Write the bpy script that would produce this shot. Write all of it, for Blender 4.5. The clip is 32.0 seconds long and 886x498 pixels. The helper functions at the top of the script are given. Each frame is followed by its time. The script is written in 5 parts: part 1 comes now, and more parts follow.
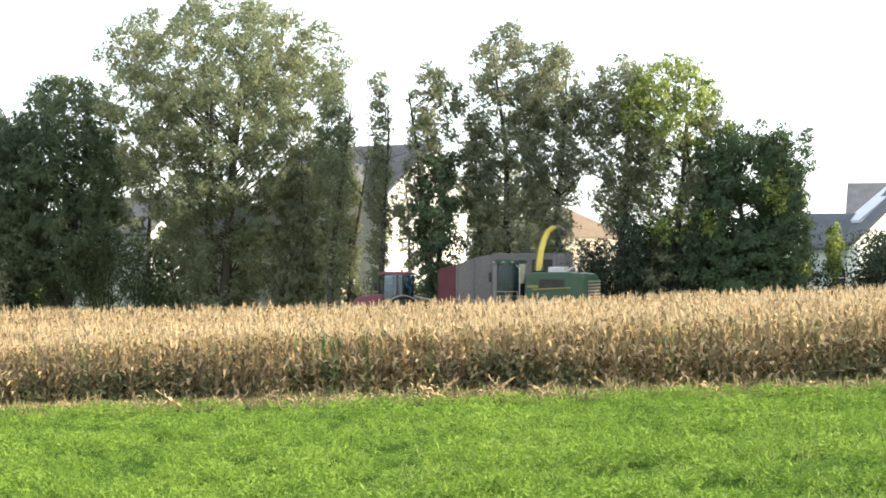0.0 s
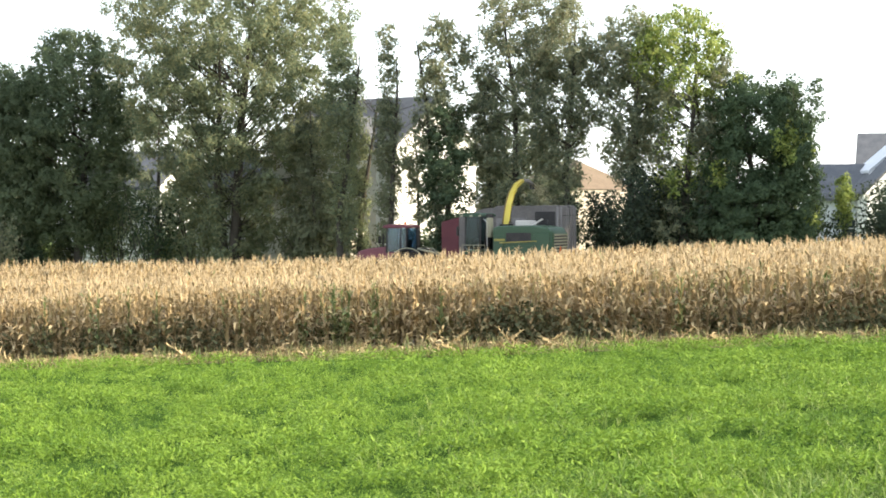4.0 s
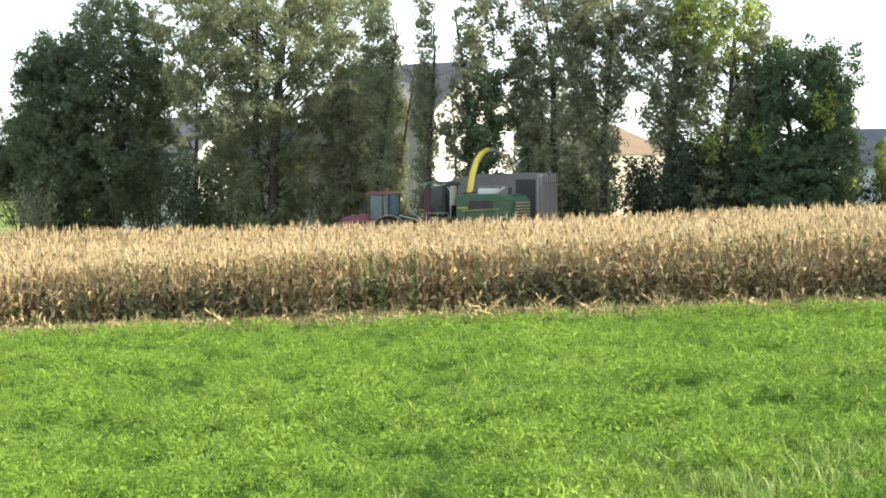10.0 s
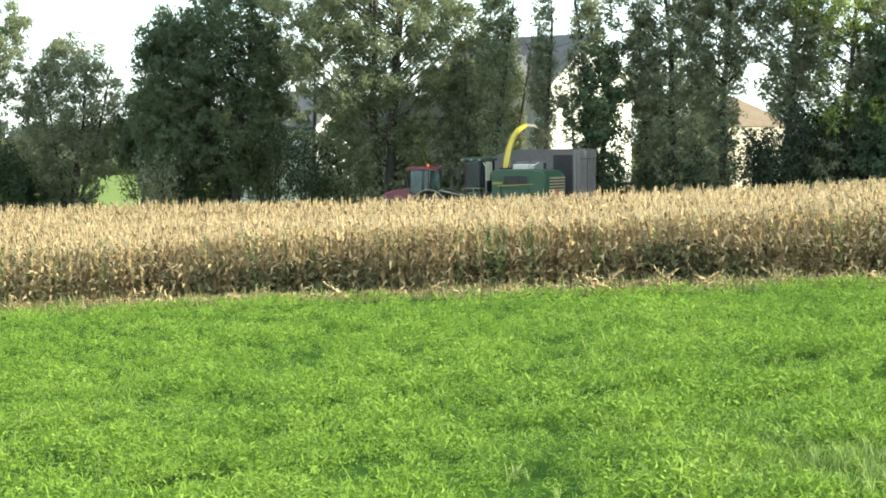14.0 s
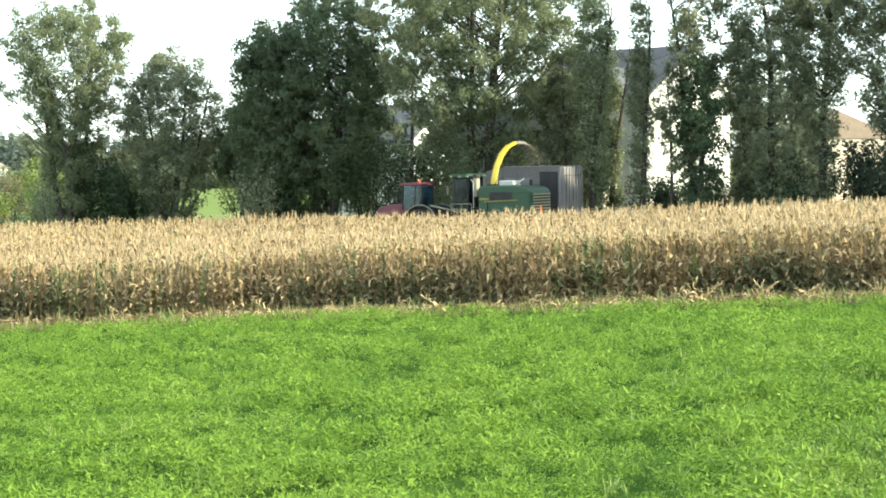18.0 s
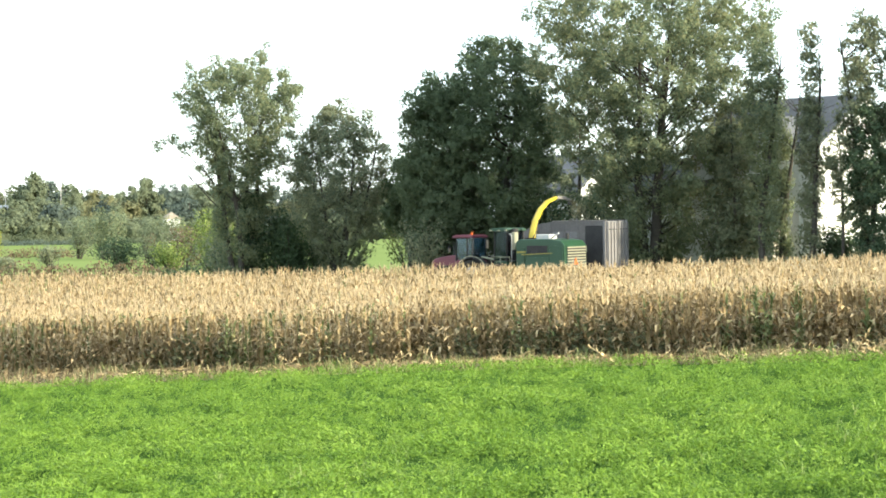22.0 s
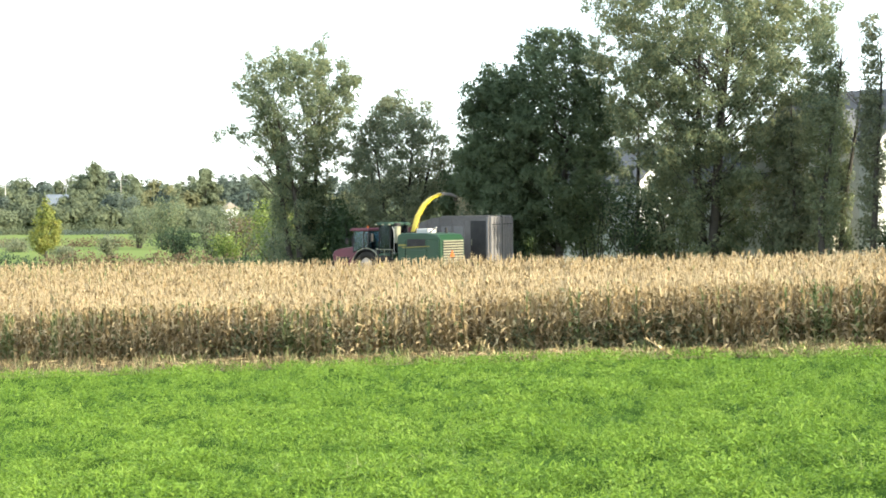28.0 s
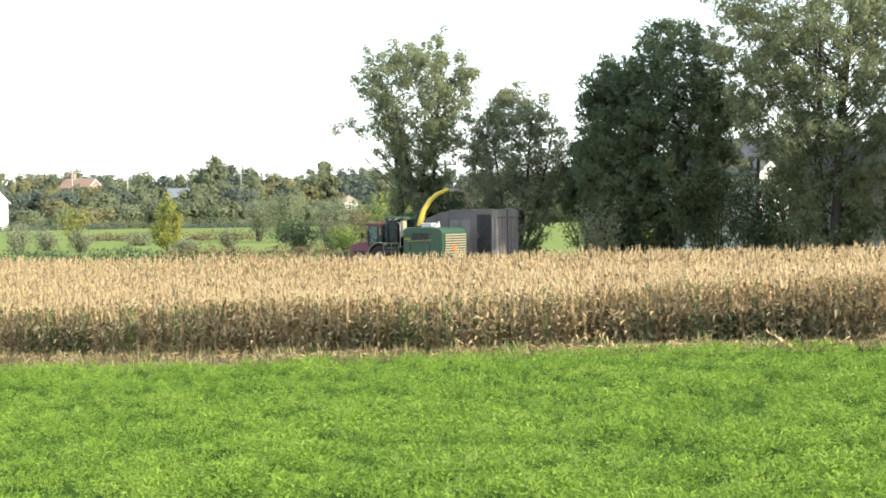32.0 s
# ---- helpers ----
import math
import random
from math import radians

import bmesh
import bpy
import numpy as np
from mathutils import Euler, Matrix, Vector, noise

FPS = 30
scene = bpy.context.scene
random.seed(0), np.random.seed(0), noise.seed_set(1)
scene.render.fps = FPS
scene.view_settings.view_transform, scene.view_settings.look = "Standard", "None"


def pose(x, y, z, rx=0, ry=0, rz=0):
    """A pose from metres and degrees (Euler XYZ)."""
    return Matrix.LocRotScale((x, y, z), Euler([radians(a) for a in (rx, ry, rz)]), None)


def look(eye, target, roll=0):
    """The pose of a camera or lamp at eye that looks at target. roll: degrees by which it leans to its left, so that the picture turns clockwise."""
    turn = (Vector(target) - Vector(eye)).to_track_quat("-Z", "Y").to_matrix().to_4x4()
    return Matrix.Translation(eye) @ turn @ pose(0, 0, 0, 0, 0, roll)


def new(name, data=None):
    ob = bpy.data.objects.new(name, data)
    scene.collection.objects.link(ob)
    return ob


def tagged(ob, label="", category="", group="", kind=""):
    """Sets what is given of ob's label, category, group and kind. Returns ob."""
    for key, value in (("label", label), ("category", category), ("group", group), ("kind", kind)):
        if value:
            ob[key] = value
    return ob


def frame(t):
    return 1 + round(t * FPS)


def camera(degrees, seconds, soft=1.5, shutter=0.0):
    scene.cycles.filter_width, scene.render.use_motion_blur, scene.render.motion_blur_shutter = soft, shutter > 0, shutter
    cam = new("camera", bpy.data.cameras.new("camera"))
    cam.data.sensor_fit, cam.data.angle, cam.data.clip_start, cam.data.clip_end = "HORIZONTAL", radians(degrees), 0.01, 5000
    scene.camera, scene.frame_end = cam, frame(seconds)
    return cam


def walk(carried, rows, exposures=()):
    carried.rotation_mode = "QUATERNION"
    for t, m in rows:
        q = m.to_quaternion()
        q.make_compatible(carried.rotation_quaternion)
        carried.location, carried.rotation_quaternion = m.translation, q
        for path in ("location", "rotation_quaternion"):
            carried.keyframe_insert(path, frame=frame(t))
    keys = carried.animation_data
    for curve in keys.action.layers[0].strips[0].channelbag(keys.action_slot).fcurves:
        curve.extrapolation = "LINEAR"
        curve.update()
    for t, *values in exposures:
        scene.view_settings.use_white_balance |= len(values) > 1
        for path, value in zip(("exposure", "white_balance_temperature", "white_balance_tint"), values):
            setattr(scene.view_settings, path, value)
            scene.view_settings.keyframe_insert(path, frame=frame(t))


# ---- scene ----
cam = camera(25.2, 32.0, soft=1.75)
EYE = 4.0
# seconds, turn to the left, tilt, lean: the camera is held in one place and panned
TURNS = [
    (0.0, 0.000, 0.200, 0.000),
    (0.5, 0.025, 0.413, -0.026),
    (1.0, 0.003, 0.062, -0.089),
    (1.5, 0.002, -0.280, -0.154),
    (2.0, 0.066, -0.789, -0.264),
    (2.5, 0.187, -0.863, -0.257),
    (3.0, 0.231, -1.008, -0.221),
    (3.5, 0.241, -1.106, -0.243),
    (5.5, 0.427, -1.383, -0.305),
    (6.0, 0.485, -1.451, -0.337),
    (6.5, 0.558, -1.462, -0.321),
    (7.0, 0.581, -1.577, -0.330),
    (7.5, 1.109, -2.061, -0.359),
    (8.0, 1.064, -2.120, -0.436),
    (8.5, 1.132, -2.291, -0.418),
    (9.0, 1.221, -1.867, -0.417),
    (9.5, 1.282, -2.090, -0.421),
    (10.0, 1.366, -2.163, -0.369),
    (10.5, 1.947, -2.360, -0.376),
    (11.0, 2.142, -2.320, -0.411),
    (11.5, 2.707, -2.427, -0.396),
    (12.0, 3.124, -2.280, -0.385),
    (12.5, 3.282, -2.511, -0.499),
    (13.0, 3.575, -2.517, -0.435),
    (13.5, 4.082, -2.757, -0.509),
    (14.0, 4.766, -2.918, -0.566),
    (14.5, 4.858, -2.886, -0.568),
    (16.5, 6.761, -3.243, -0.661),
    (17.0, 7.059, -2.752, -0.602),
    (17.5, 7.595, -2.769, -0.653),
    (18.0, 7.580, -2.511, -0.702),
    (18.5, 7.728, -2.424, -0.614),
    (19.0, 8.737, -1.848, -0.570),
    (19.5, 9.070, -1.983, -0.542),
    (20.0, 9.838, -2.027, -0.669),
    (20.5, 10.779, -1.661, -0.706),
    (21.0, 11.349, -1.671, -0.797),
    (21.5, 12.266, -1.084, -0.798),
    (22.0, 12.393, -0.995, -0.798),
    (22.5, 12.613, -0.979, -0.788),
    (23.0, 12.701, -0.914, -0.799),
    (23.5, 12.954, -0.652, -0.867),
    (24.0, 13.071, -0.779, -0.863),
    (24.5, 13.093, -0.645, -0.806),
    (25.0, 13.284, -0.772, -0.705),
    (25.5, 13.483, -0.684, -0.577),
    (27.5, 13.936, -1.312, -0.424),
    (28.0, 14.067, -1.225, -0.498),
    (28.5, 14.304, -1.372, -0.506),
    (29.0, 15.821, -1.406, -0.631),
    (29.5, 15.783, -1.206, -0.679),
    (30.0, 15.769, -1.133, -0.636),
    (30.5, 16.484, -1.282, -0.732),
    (31.0, 16.559, -1.072, -0.624),
    (31.5, 16.993, -1.281, -0.771),
    (32.0, 17.487, -1.408, -0.736),
]
walk(cam, [(t, pose(0, 0, EYE, 0, 0, yaw) @ pose(0, 0, 0, 90 + tilt) @ pose(0, 0, 0, 0, 0, lean))
           for t, yaw, tilt, lean in TURNS], exposures=[(0.0, 1.64, 6600, 10), (9.0, 1.64, 6600, 10), (11.5, 1.63, 6300, -2), (18.0, 1.68, 6300, -2), (24.0, 1.68, 6300, 4), (28.0, 1.65, 6300, 4), (30.0, 1.55, 6350, 5), (32.0, 1.52, 6400, 8)])

# ---- light: low evening sun from the right, a little behind the trees ----
SUN_AZ, SUN_EL = -18.0, 21.0
world = bpy.data.worlds.new("evening_sky")
scene.world = world
world.use_nodes = True
wn, wl = world.node_tree.nodes, world.node_tree.links
sky = wn.new("ShaderNodeTexSky")
sky.sky_type, sky.sun_disc = "NISHITA", False
sky.sun_elevation, sky.sun_rotation = radians(SUN_EL), radians(90 - SUN_AZ)
sky.dust_density, sky.air_density, sky.ozone_density = 0.6, 1.0, 1.0
wl.new(sky.outputs[0], wn["Background"].inputs[0])
wn["Background"].inputs[1].default_value = 0.05
# an even milky haze over the whole sky
haze, both = wn.new("ShaderNodeBackground"), wn.new("ShaderNodeAddShader")
haze.inputs[0].default_value, haze.inputs[1].default_value = (0.87, 0.95, 1.05, 1), 0.55
wl.new(wn["Background"].outputs[0], both.inputs[0])
wl.new(haze.outputs[0], both.inputs[1])
wl.new(both.outputs[0], wn["World Output"].inputs[0])
sun_data = bpy.data.lights.new("sun", "SUN")
sun_data.energy, sun_data.angle, sun_data.color = 4.1, radians(0.6), (1.0, 0.86, 0.66)
sun = new("sun", sun_data)
sun_way = Vector((math.cos(radians(SUN_AZ)) * math.cos(radians(SUN_EL)), math.sin(radians(SUN_AZ)) * math.cos(radians(SUN_EL)), math.sin(radians(SUN_EL))))
sun.matrix_world = look(sun_way * 200, (0, 0, 0))


# ---- materials ----
def material(name, c1, c2, scale=3.0, rough=0.7, bump=0.0, metal=0.0, fine=None, island=False, through_light=0.0, spec=0.15, spread=0.75):
    """Two colours mixed by noise at two scales, or by piece, with a fine relief; leaves let light through."""
    m = bpy.data.materials.new(name)
    m.use_nodes = True
    n, l = m.node_tree.nodes, m.node_tree.links
    b = n["Principled BSDF"]
    b.inputs["Roughness"].default_value = rough
    b.inputs["Metallic"].default_value = metal
    b.inputs["Specular IOR Level"].default_value = spec
    ramp = n.new("ShaderNodeValToRGB")
    cols = [c1, c2] if not isinstance(c1, list) else c1
    while len(ramp.color_ramp.elements) < len(cols):
        ramp.color_ramp.elements.new(0.5)
    for i, c in enumerate(cols):
        ramp.color_ramp.elements[i].position = 0.08 + 0.84 * i / (len(cols) - 1) if island else 0.3 + 0.4 * i / (len(cols) - 1)
        ramp.color_ramp.elements[i].color = (*c, 1)
    co = n.new("ShaderNodeTexCoord")
    if island:
        g = n.new("ShaderNodeNewGeometry")
        big = n.new("ShaderNodeTexNoise")
        big.inputs["Scale"].default_value = scale
        l.new(co.outputs["Object"], big.inputs["Vector"])
        mix = n.new("ShaderNodeMath")
        mix.operation = "MULTIPLY_ADD"
        l.new(big.outputs["Fac"], mix.inputs[0])
        mix.inputs[1].default_value = 0.9
        sub = n.new("ShaderNodeMath")
        sub.operation = "MULTIPLY_ADD"
        l.new(g.outputs["Random Per Island"], sub.inputs[0])
        sub.inputs[1].default_value, sub.inputs[2].default_value = spread, 0.045 - spread / 2
        l.new(sub.outputs[0], mix.inputs[2])
        l.new(mix.outputs[0], ramp.inputs[0])
    else:
        a, z = n.new("ShaderNodeTexNoise"), n.new("ShaderNodeTexNoise")
        a.inputs["Scale"].default_value = scale
        a.inputs["Detail"].default_value = 6
        z.inputs["Scale"].default_value = fine or scale * 14
        z.inputs["Detail"].default_value = 4
        l.new(co.outputs["Object"], a.inputs["Vector"])
        l.new(co.outputs["Object"], z.inputs["Vector"])
        mix = n.new("ShaderNodeMix")
        mix.inputs[0].default_value = 0.45
        l.new(a.outputs["Fac"], mix.inputs[2])
        l.new(z.outputs["Fac"], mix.inputs[3])
        l.new(mix.outputs[0], ramp.inputs[0])
        if bump:
            bp = n.new("ShaderNodeBump")
            bp.inputs["Strength"].default_value = bump
            bp.inputs["Distance"].default_value = 0.02
            l.new(z.outputs["Fac"], bp.inputs["Height"])
            l.new(bp.outputs[0], b.inputs["Normal"])
    l.new(ramp.outputs[0], b.inputs["Base Color"])
    if through_light:
        t = n.new("ShaderNodeBsdfTranslucent")
        ms = n.new("ShaderNodeMixShader")
        ms.inputs[0].default_value = through_light
        l.new(ramp.outputs[0], t.inputs[0])
        l.new(b.outputs[0], ms.inputs[1])
        l.new(t.outputs[0], ms.inputs[2])
        l.new(ms.outputs[0], n["Material Output"].inputs[0])
    return m


def glass(name, tint, gloss=0.07):
    """Thin tinted glazing: seen through, with a sheen of sky."""
    m = bpy.data.materials.new(name)
    m.use_nodes = True
    n, l = m.node_tree.nodes, m.node_tree.links
    t, g, mix = n.new("ShaderNodeBsdfTransparent"), n.new("ShaderNodeBsdfGlossy"), n.new("ShaderNodeMixShader")
    t.inputs[0].default_value = (*tint, 1)
    g.inputs[0].default_value = (0.75, 0.85, 0.98, 1)
    g.inputs["Roughness"].default_value = 0.12
    mix.inputs[0].default_value = gloss
    l.new(t.outputs[0], mix.inputs[1])
    l.new(g.outputs[0], mix.inputs[2])
    l.new(mix.outputs[0], n["Material Output"].inputs[0])
    return m


def siding(name, c1, c2, pitch=0.15):
    """Painted clapboards: a sawtooth relief up the wall, with a little dirt."""
    m = material(name, c1, c2, 0.7, 0.55)
    n, l = m.node_tree.nodes, m.node_tree.links
    w = n.new("ShaderNodeTexWave")
    w.wave_type, w.bands_direction, w.wave_profile = "BANDS", "Z", "SAW"
    w.inputs["Scale"].default_value = 0.314 / pitch
    co = [k for k in n if k.bl_idname == "ShaderNodeTexCoord"][0]
    l.new(co.outputs["Object"], w.inputs["Vector"])
    bp = n.new("ShaderNodeBump")
    bp.inputs["Strength"].default_value, bp.inputs["Distance"].default_value = 0.6, 0.02
    l.new(w.outputs["Fac"], bp.inputs["Height"])
    l.new(bp.outputs[0], n["Principled BSDF"].inputs["Normal"])
    return m


M = {}
M["alfalfa_leaf"] = material("alfalfa_leaf", [(0.085, 0.16, 0.022), (0.135, 0.225, 0.029), (0.17, 0.265, 0.034), (0.23, 0.325, 0.064)], None, 0.35, 0.6, island=True, through_light=0.28, spread=0.6)
M["alfalfa_soil"] = material("alfalfa_soil", (0.03, 0.06, 0.013), (0.055, 0.1, 0.02), 0.8, 0.9, 0.6, fine=22, spec=0.0)
M["dry_margin"] = material("dry_margin", (0.085, 0.068, 0.036), (0.16, 0.125, 0.065), 0.6, 0.95, 0.6, fine=18)
M["field_soil"] = material("field_soil", (0.06, 0.045, 0.028), (0.12, 0.09, 0.055), 0.5, 0.95, 0.7, fine=12)
M["stubble"] = material("stubble", (0.16, 0.12, 0.06), (0.30, 0.24, 0.12), 0.4, 0.95, 0.7, fine=9)
M["meadow"] = material("meadow", (0.13, 0.17, 0.055), (0.17, 0.21, 0.075), 0.03, 0.95, 0.3, fine=2.5, spec=0.0)
M["dry_leaf"] = material("dry_leaf", [(0.135, 0.092, 0.045), (0.29, 0.21, 0.105), (0.415, 0.312, 0.168), (0.54, 0.43, 0.252)], None, 0.25, 0.6, island=True, through_light=0.14, spread=0.6)
M["green_leaf"] = material("green_leaf", [(0.10, 0.13, 0.045), (0.16, 0.19, 0.07), (0.28, 0.27, 0.12), (0.45, 0.37, 0.2)], None, 0.4, 0.55, island=True, through_light=0.2)
# dull brown-green that stands in for shaded leaves at the corn's base
M["corn_shade_leaf"] = material("corn_shade_leaf", [(0.075, 0.08, 0.042), (0.115, 0.115, 0.056), (0.18, 0.165, 0.085)], None, 0.5, 0.7, island=True, through_light=0.25)
M["margin_grass"] = material("margin_grass", [(0.07, 0.056, 0.03), (0.135, 0.105, 0.056), (0.33, 0.255, 0.14)], None, 0.5, 0.7, island=True, through_light=0.25)
M["husk"] = material("husk", [(0.14, 0.1, 0.05), (0.26, 0.19, 0.1), (0.46, 0.37, 0.22)], None, 0.5, 0.75, island=True, through_light=0.15)
M["decal"] = material("decal", (0.2, 0.18, 0.05), (0.27, 0.24, 0.08), 2.0, 0.5)
M["pale_husk"] = material("pale_husk", [(0.28, 0.21, 0.11), (0.42, 0.33, 0.18), (0.6, 0.49, 0.3)], None, 0.5, 0.65, island=True, through_light=0.2)
M["tassel"] = material("tassel", [(0.36, 0.275, 0.16), (0.53, 0.43, 0.27)], None, 0.3, 0.8, island=True, through_light=0.2)
M["bark"] = material("bark", (0.04, 0.036, 0.03), (0.085, 0.076, 0.064), 1.2, 0.95, 0.9, fine=14)
M["maple_leaf"] = material("maple_leaf", [(0.082, 0.112, 0.068), (0.116, 0.15, 0.084), (0.165, 0.195, 0.1)], None, 0.12, 0.7, island=True, through_light=0.5, spread=0.5, spec=0.06)
M["elm_leaf"] = material("elm_leaf", [(0.112, 0.143, 0.092), (0.166, 0.2, 0.119), (0.237, 0.258, 0.143), (0.32, 0.307, 0.166)], None, 0.12, 0.7, island=True, through_light=0.55, spread=0.6, spec=0.06)
M["poplar_leaf"] = material("poplar_leaf", [(0.119, 0.143, 0.101), (0.177, 0.204, 0.13), (0.255, 0.267, 0.161), (0.32, 0.285, 0.184)], None, 0.15, 0.7, island=True, through_light=0.55, spread=0.55, spec=0.06)
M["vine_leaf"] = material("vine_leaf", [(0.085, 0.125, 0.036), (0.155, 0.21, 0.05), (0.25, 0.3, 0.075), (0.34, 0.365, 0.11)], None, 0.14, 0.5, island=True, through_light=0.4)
M["shrub_leaf"] = material("shrub_leaf", [(0.042, 0.064, 0.038), (0.062, 0.09, 0.05), (0.095, 0.125, 0.062)], None, 0.3, 0.7, island=True, through_light=0.25, spread=0.5, spec=0.06)
M["dark_leaf"] = material("dark_leaf", [(0.03, 0.042, 0.03), (0.045, 0.06, 0.038), (0.065, 0.082, 0.046)], None, 0.3, 0.7, island=True, through_light=0.2, spec=0.06)
M["oak_leaf"] = material("oak_leaf", [(0.045, 0.07, 0.041), (0.066, 0.099, 0.052), (0.096, 0.136, 0.063)], None, 0.12, 0.7, island=True, through_light=0.35, spread=0.5, spec=0.06)
# bright yellow-green: the backlight on bushes behind the trees is in the colour
M["backlit_leaf"] = material("backlit_leaf", [(0.12, 0.155, 0.055), (0.18, 0.215, 0.075), (0.26, 0.28, 0.105)], None, 0.3, 0.6, island=True, through_light=0.5, spread=0.5)
M["yellow_leaf"] = material("yellow_leaf", [(0.13, 0.165, 0.05), (0.23, 0.25, 0.06), (0.35, 0.31, 0.085)], None, 0.3, 0.5, island=True, through_light=0.4)
M["russet_leaf"] = material("russet_leaf", [(0.10, 0.085, 0.05), (0.15, 0.1, 0.062), (0.13, 0.13, 0.065)], None, 0.3, 0.6, island=True, through_light=0.25)
# distant leaves: some air haze is mixed into these paler, greyer colours
M["hazed_far_leaf"] = material("hazed_far_leaf", [(0.115, 0.138, 0.087), (0.149, 0.172, 0.103), (0.193, 0.205, 0.115)], None, 0.02, 0.8, island=True, through_light=0.4, spread=0.3)
M["hazed_far_dark"] = material("hazed_far_dark", [(0.098, 0.124, 0.106), (0.121, 0.149, 0.115)], None, 0.05, 0.8, island=True, through_light=0.4, spread=0.3)
M["hazed_far_warm"] = material("hazed_far_warm", [(0.144, 0.154, 0.084), (0.184, 0.184, 0.094), (0.207, 0.181, 0.103)], None, 0.05, 0.8, island=True, through_light=0.4, spread=0.35)
M["white_siding"] = siding("white_siding", (0.72, 0.72, 0.70), (0.80, 0.80, 0.78))
M["grey_siding"] = siding("grey_siding", (0.42, 0.45, 0.48), (0.50, 0.53, 0.56))
M["tan_siding"] = siding("tan_siding", (0.38, 0.34, 0.28), (0.46, 0.41, 0.34))
M["trim"] = material("trim", (0.72, 0.72, 0.70), (0.80, 0.79, 0.76), 2.0, 0.5)
M["dark_roof"] = material("dark_roof", (0.07, 0.075, 0.085), (0.115, 0.12, 0.13), 1.5, 0.9, 0.6, fine=9)
M["pale_roof"] = material("pale_roof", (0.42, 0.44, 0.47), (0.52, 0.54, 0.57), 1.5, 0.7, 0.3, fine=9)
M["brown_roof"] = material("brown_roof", (0.19, 0.16, 0.12), (0.28, 0.24, 0.185), 1.2, 0.9, 0.6, fine=8)
M["slate_roof"] = material("slate_roof", (0.10, 0.12, 0.15), (0.15, 0.17, 0.2), 1.5, 0.8, 0.4, fine=9)
M["red_roof"] = material("red_roof", (0.19, 0.125, 0.095), (0.26, 0.175, 0.135), 1.3, 0.9, 0.5, fine=8)
M["tan_roof"] = material("tan_roof", (0.13, 0.098, 0.07), (0.2, 0.155, 0.11), 1.2, 0.9, 0.6, fine=8)
M["brick"] = material("brick", (0.27, 0.17, 0.13), (0.38, 0.26, 0.2), 2.0, 0.9, 0.5)
M["house_glass"] = material("house_glass", (0.02, 0.025, 0.03), (0.05, 0.06, 0.07), 0.8, 0.08, spec=0.6)
M["pole_wood"] = material("pole_wood", (0.42, 0.40, 0.37), (0.55, 0.53, 0.5), 2.0, 0.9, 0.3)
M["green_paint"] = material("green_paint", (0.014, 0.046, 0.022), (0.021, 0.062, 0.029), 1.4, 0.38, 0.1, spec=0.5)
M["yellow_paint"] = material("yellow_paint", (0.36, 0.285, 0.028), (0.47, 0.37, 0.036), 1.6, 0.4, 0.1, spec=0.5)
M["red_paint"] = material("red_paint", (0.10, 0.022, 0.036), (0.14, 0.032, 0.048), 1.6, 0.4, 0.1, spec=0.5)
M["wagon_steel"] = material("wagon_steel", (0.10, 0.092, 0.088), (0.16, 0.148, 0.142), 0.8, 0.7, 0.3, 0.0, fine=7)
M["wagon_door"] = material("wagon_door", (0.14, 0.134, 0.132), (0.215, 0.205, 0.2), 0.9, 0.6, 0.3, fine=7)
M["dark_steel"] = material("dark_steel", (0.025, 0.025, 0.027), (0.06, 0.058, 0.055), 2.0, 0.6, 0.2, 0.4)
M["rubber"] = material("rubber", (0.018, 0.017, 0.016), (0.05, 0.045, 0.038), 2.5, 0.9, 0.4)
M["white_paint"] = material("white_paint", (0.37, 0.36, 0.34), (0.49, 0.47, 0.44), 2.0, 0.5)
M["cab_glass"] = glass("cab_glass", (0.62, 0.73, 0.84), 0.14)
M["clear_glass"] = glass("clear_glass", (0.55, 0.62, 0.62), 0.05)
M["tan_metal"] = material("tan_metal", (0.20, 0.20, 0.14), (0.30, 0.29, 0.21), 2.0, 0.6, 0.2)
M["orange"] = material("orange", (0.45, 0.1, 0.03), (0.55, 0.14, 0.04), 3.0, 0.3)
# red of the wagon front, darkened in the colour to imitate shade
M["shaded_wagon_red"] = material("shaded_wagon_red", (0.075, 0.026, 0.032), (0.11, 0.036, 0.042), 1.2, 0.6, 0.2)
M["red_lens"] = material("red_lens", (0.55, 0.01, 0.01), (0.65, 0.02, 0.02), 3.0, 0.2)
M["chaff"] = material("chaff", [(0.22, 0.20, 0.12), (0.34, 0.30, 0.19), (0.44, 0.40, 0.28)], None, 0.5, 0.9, island=True, through_light=0.2)


# ---- building helpers ----
def height(x, y):
    """The lie of the land: it rises gently to the right and away."""
    x, y = np.clip(x, -85, 45), np.clip(y, 12, 165)
    dip = 0.16 * np.exp(-((x - 1) / 20) ** 2) * np.clip((y - 75) / 25, 0, 1)
    return 0.0935 + 0.0795 * x - 0.0018 * y - 0.000435 * x * y - dip


def at(az, d):
    """The place d metres off, az degrees to the right of the first view."""
    return d * math.sin(radians(az)), d * math.cos(radians(az))


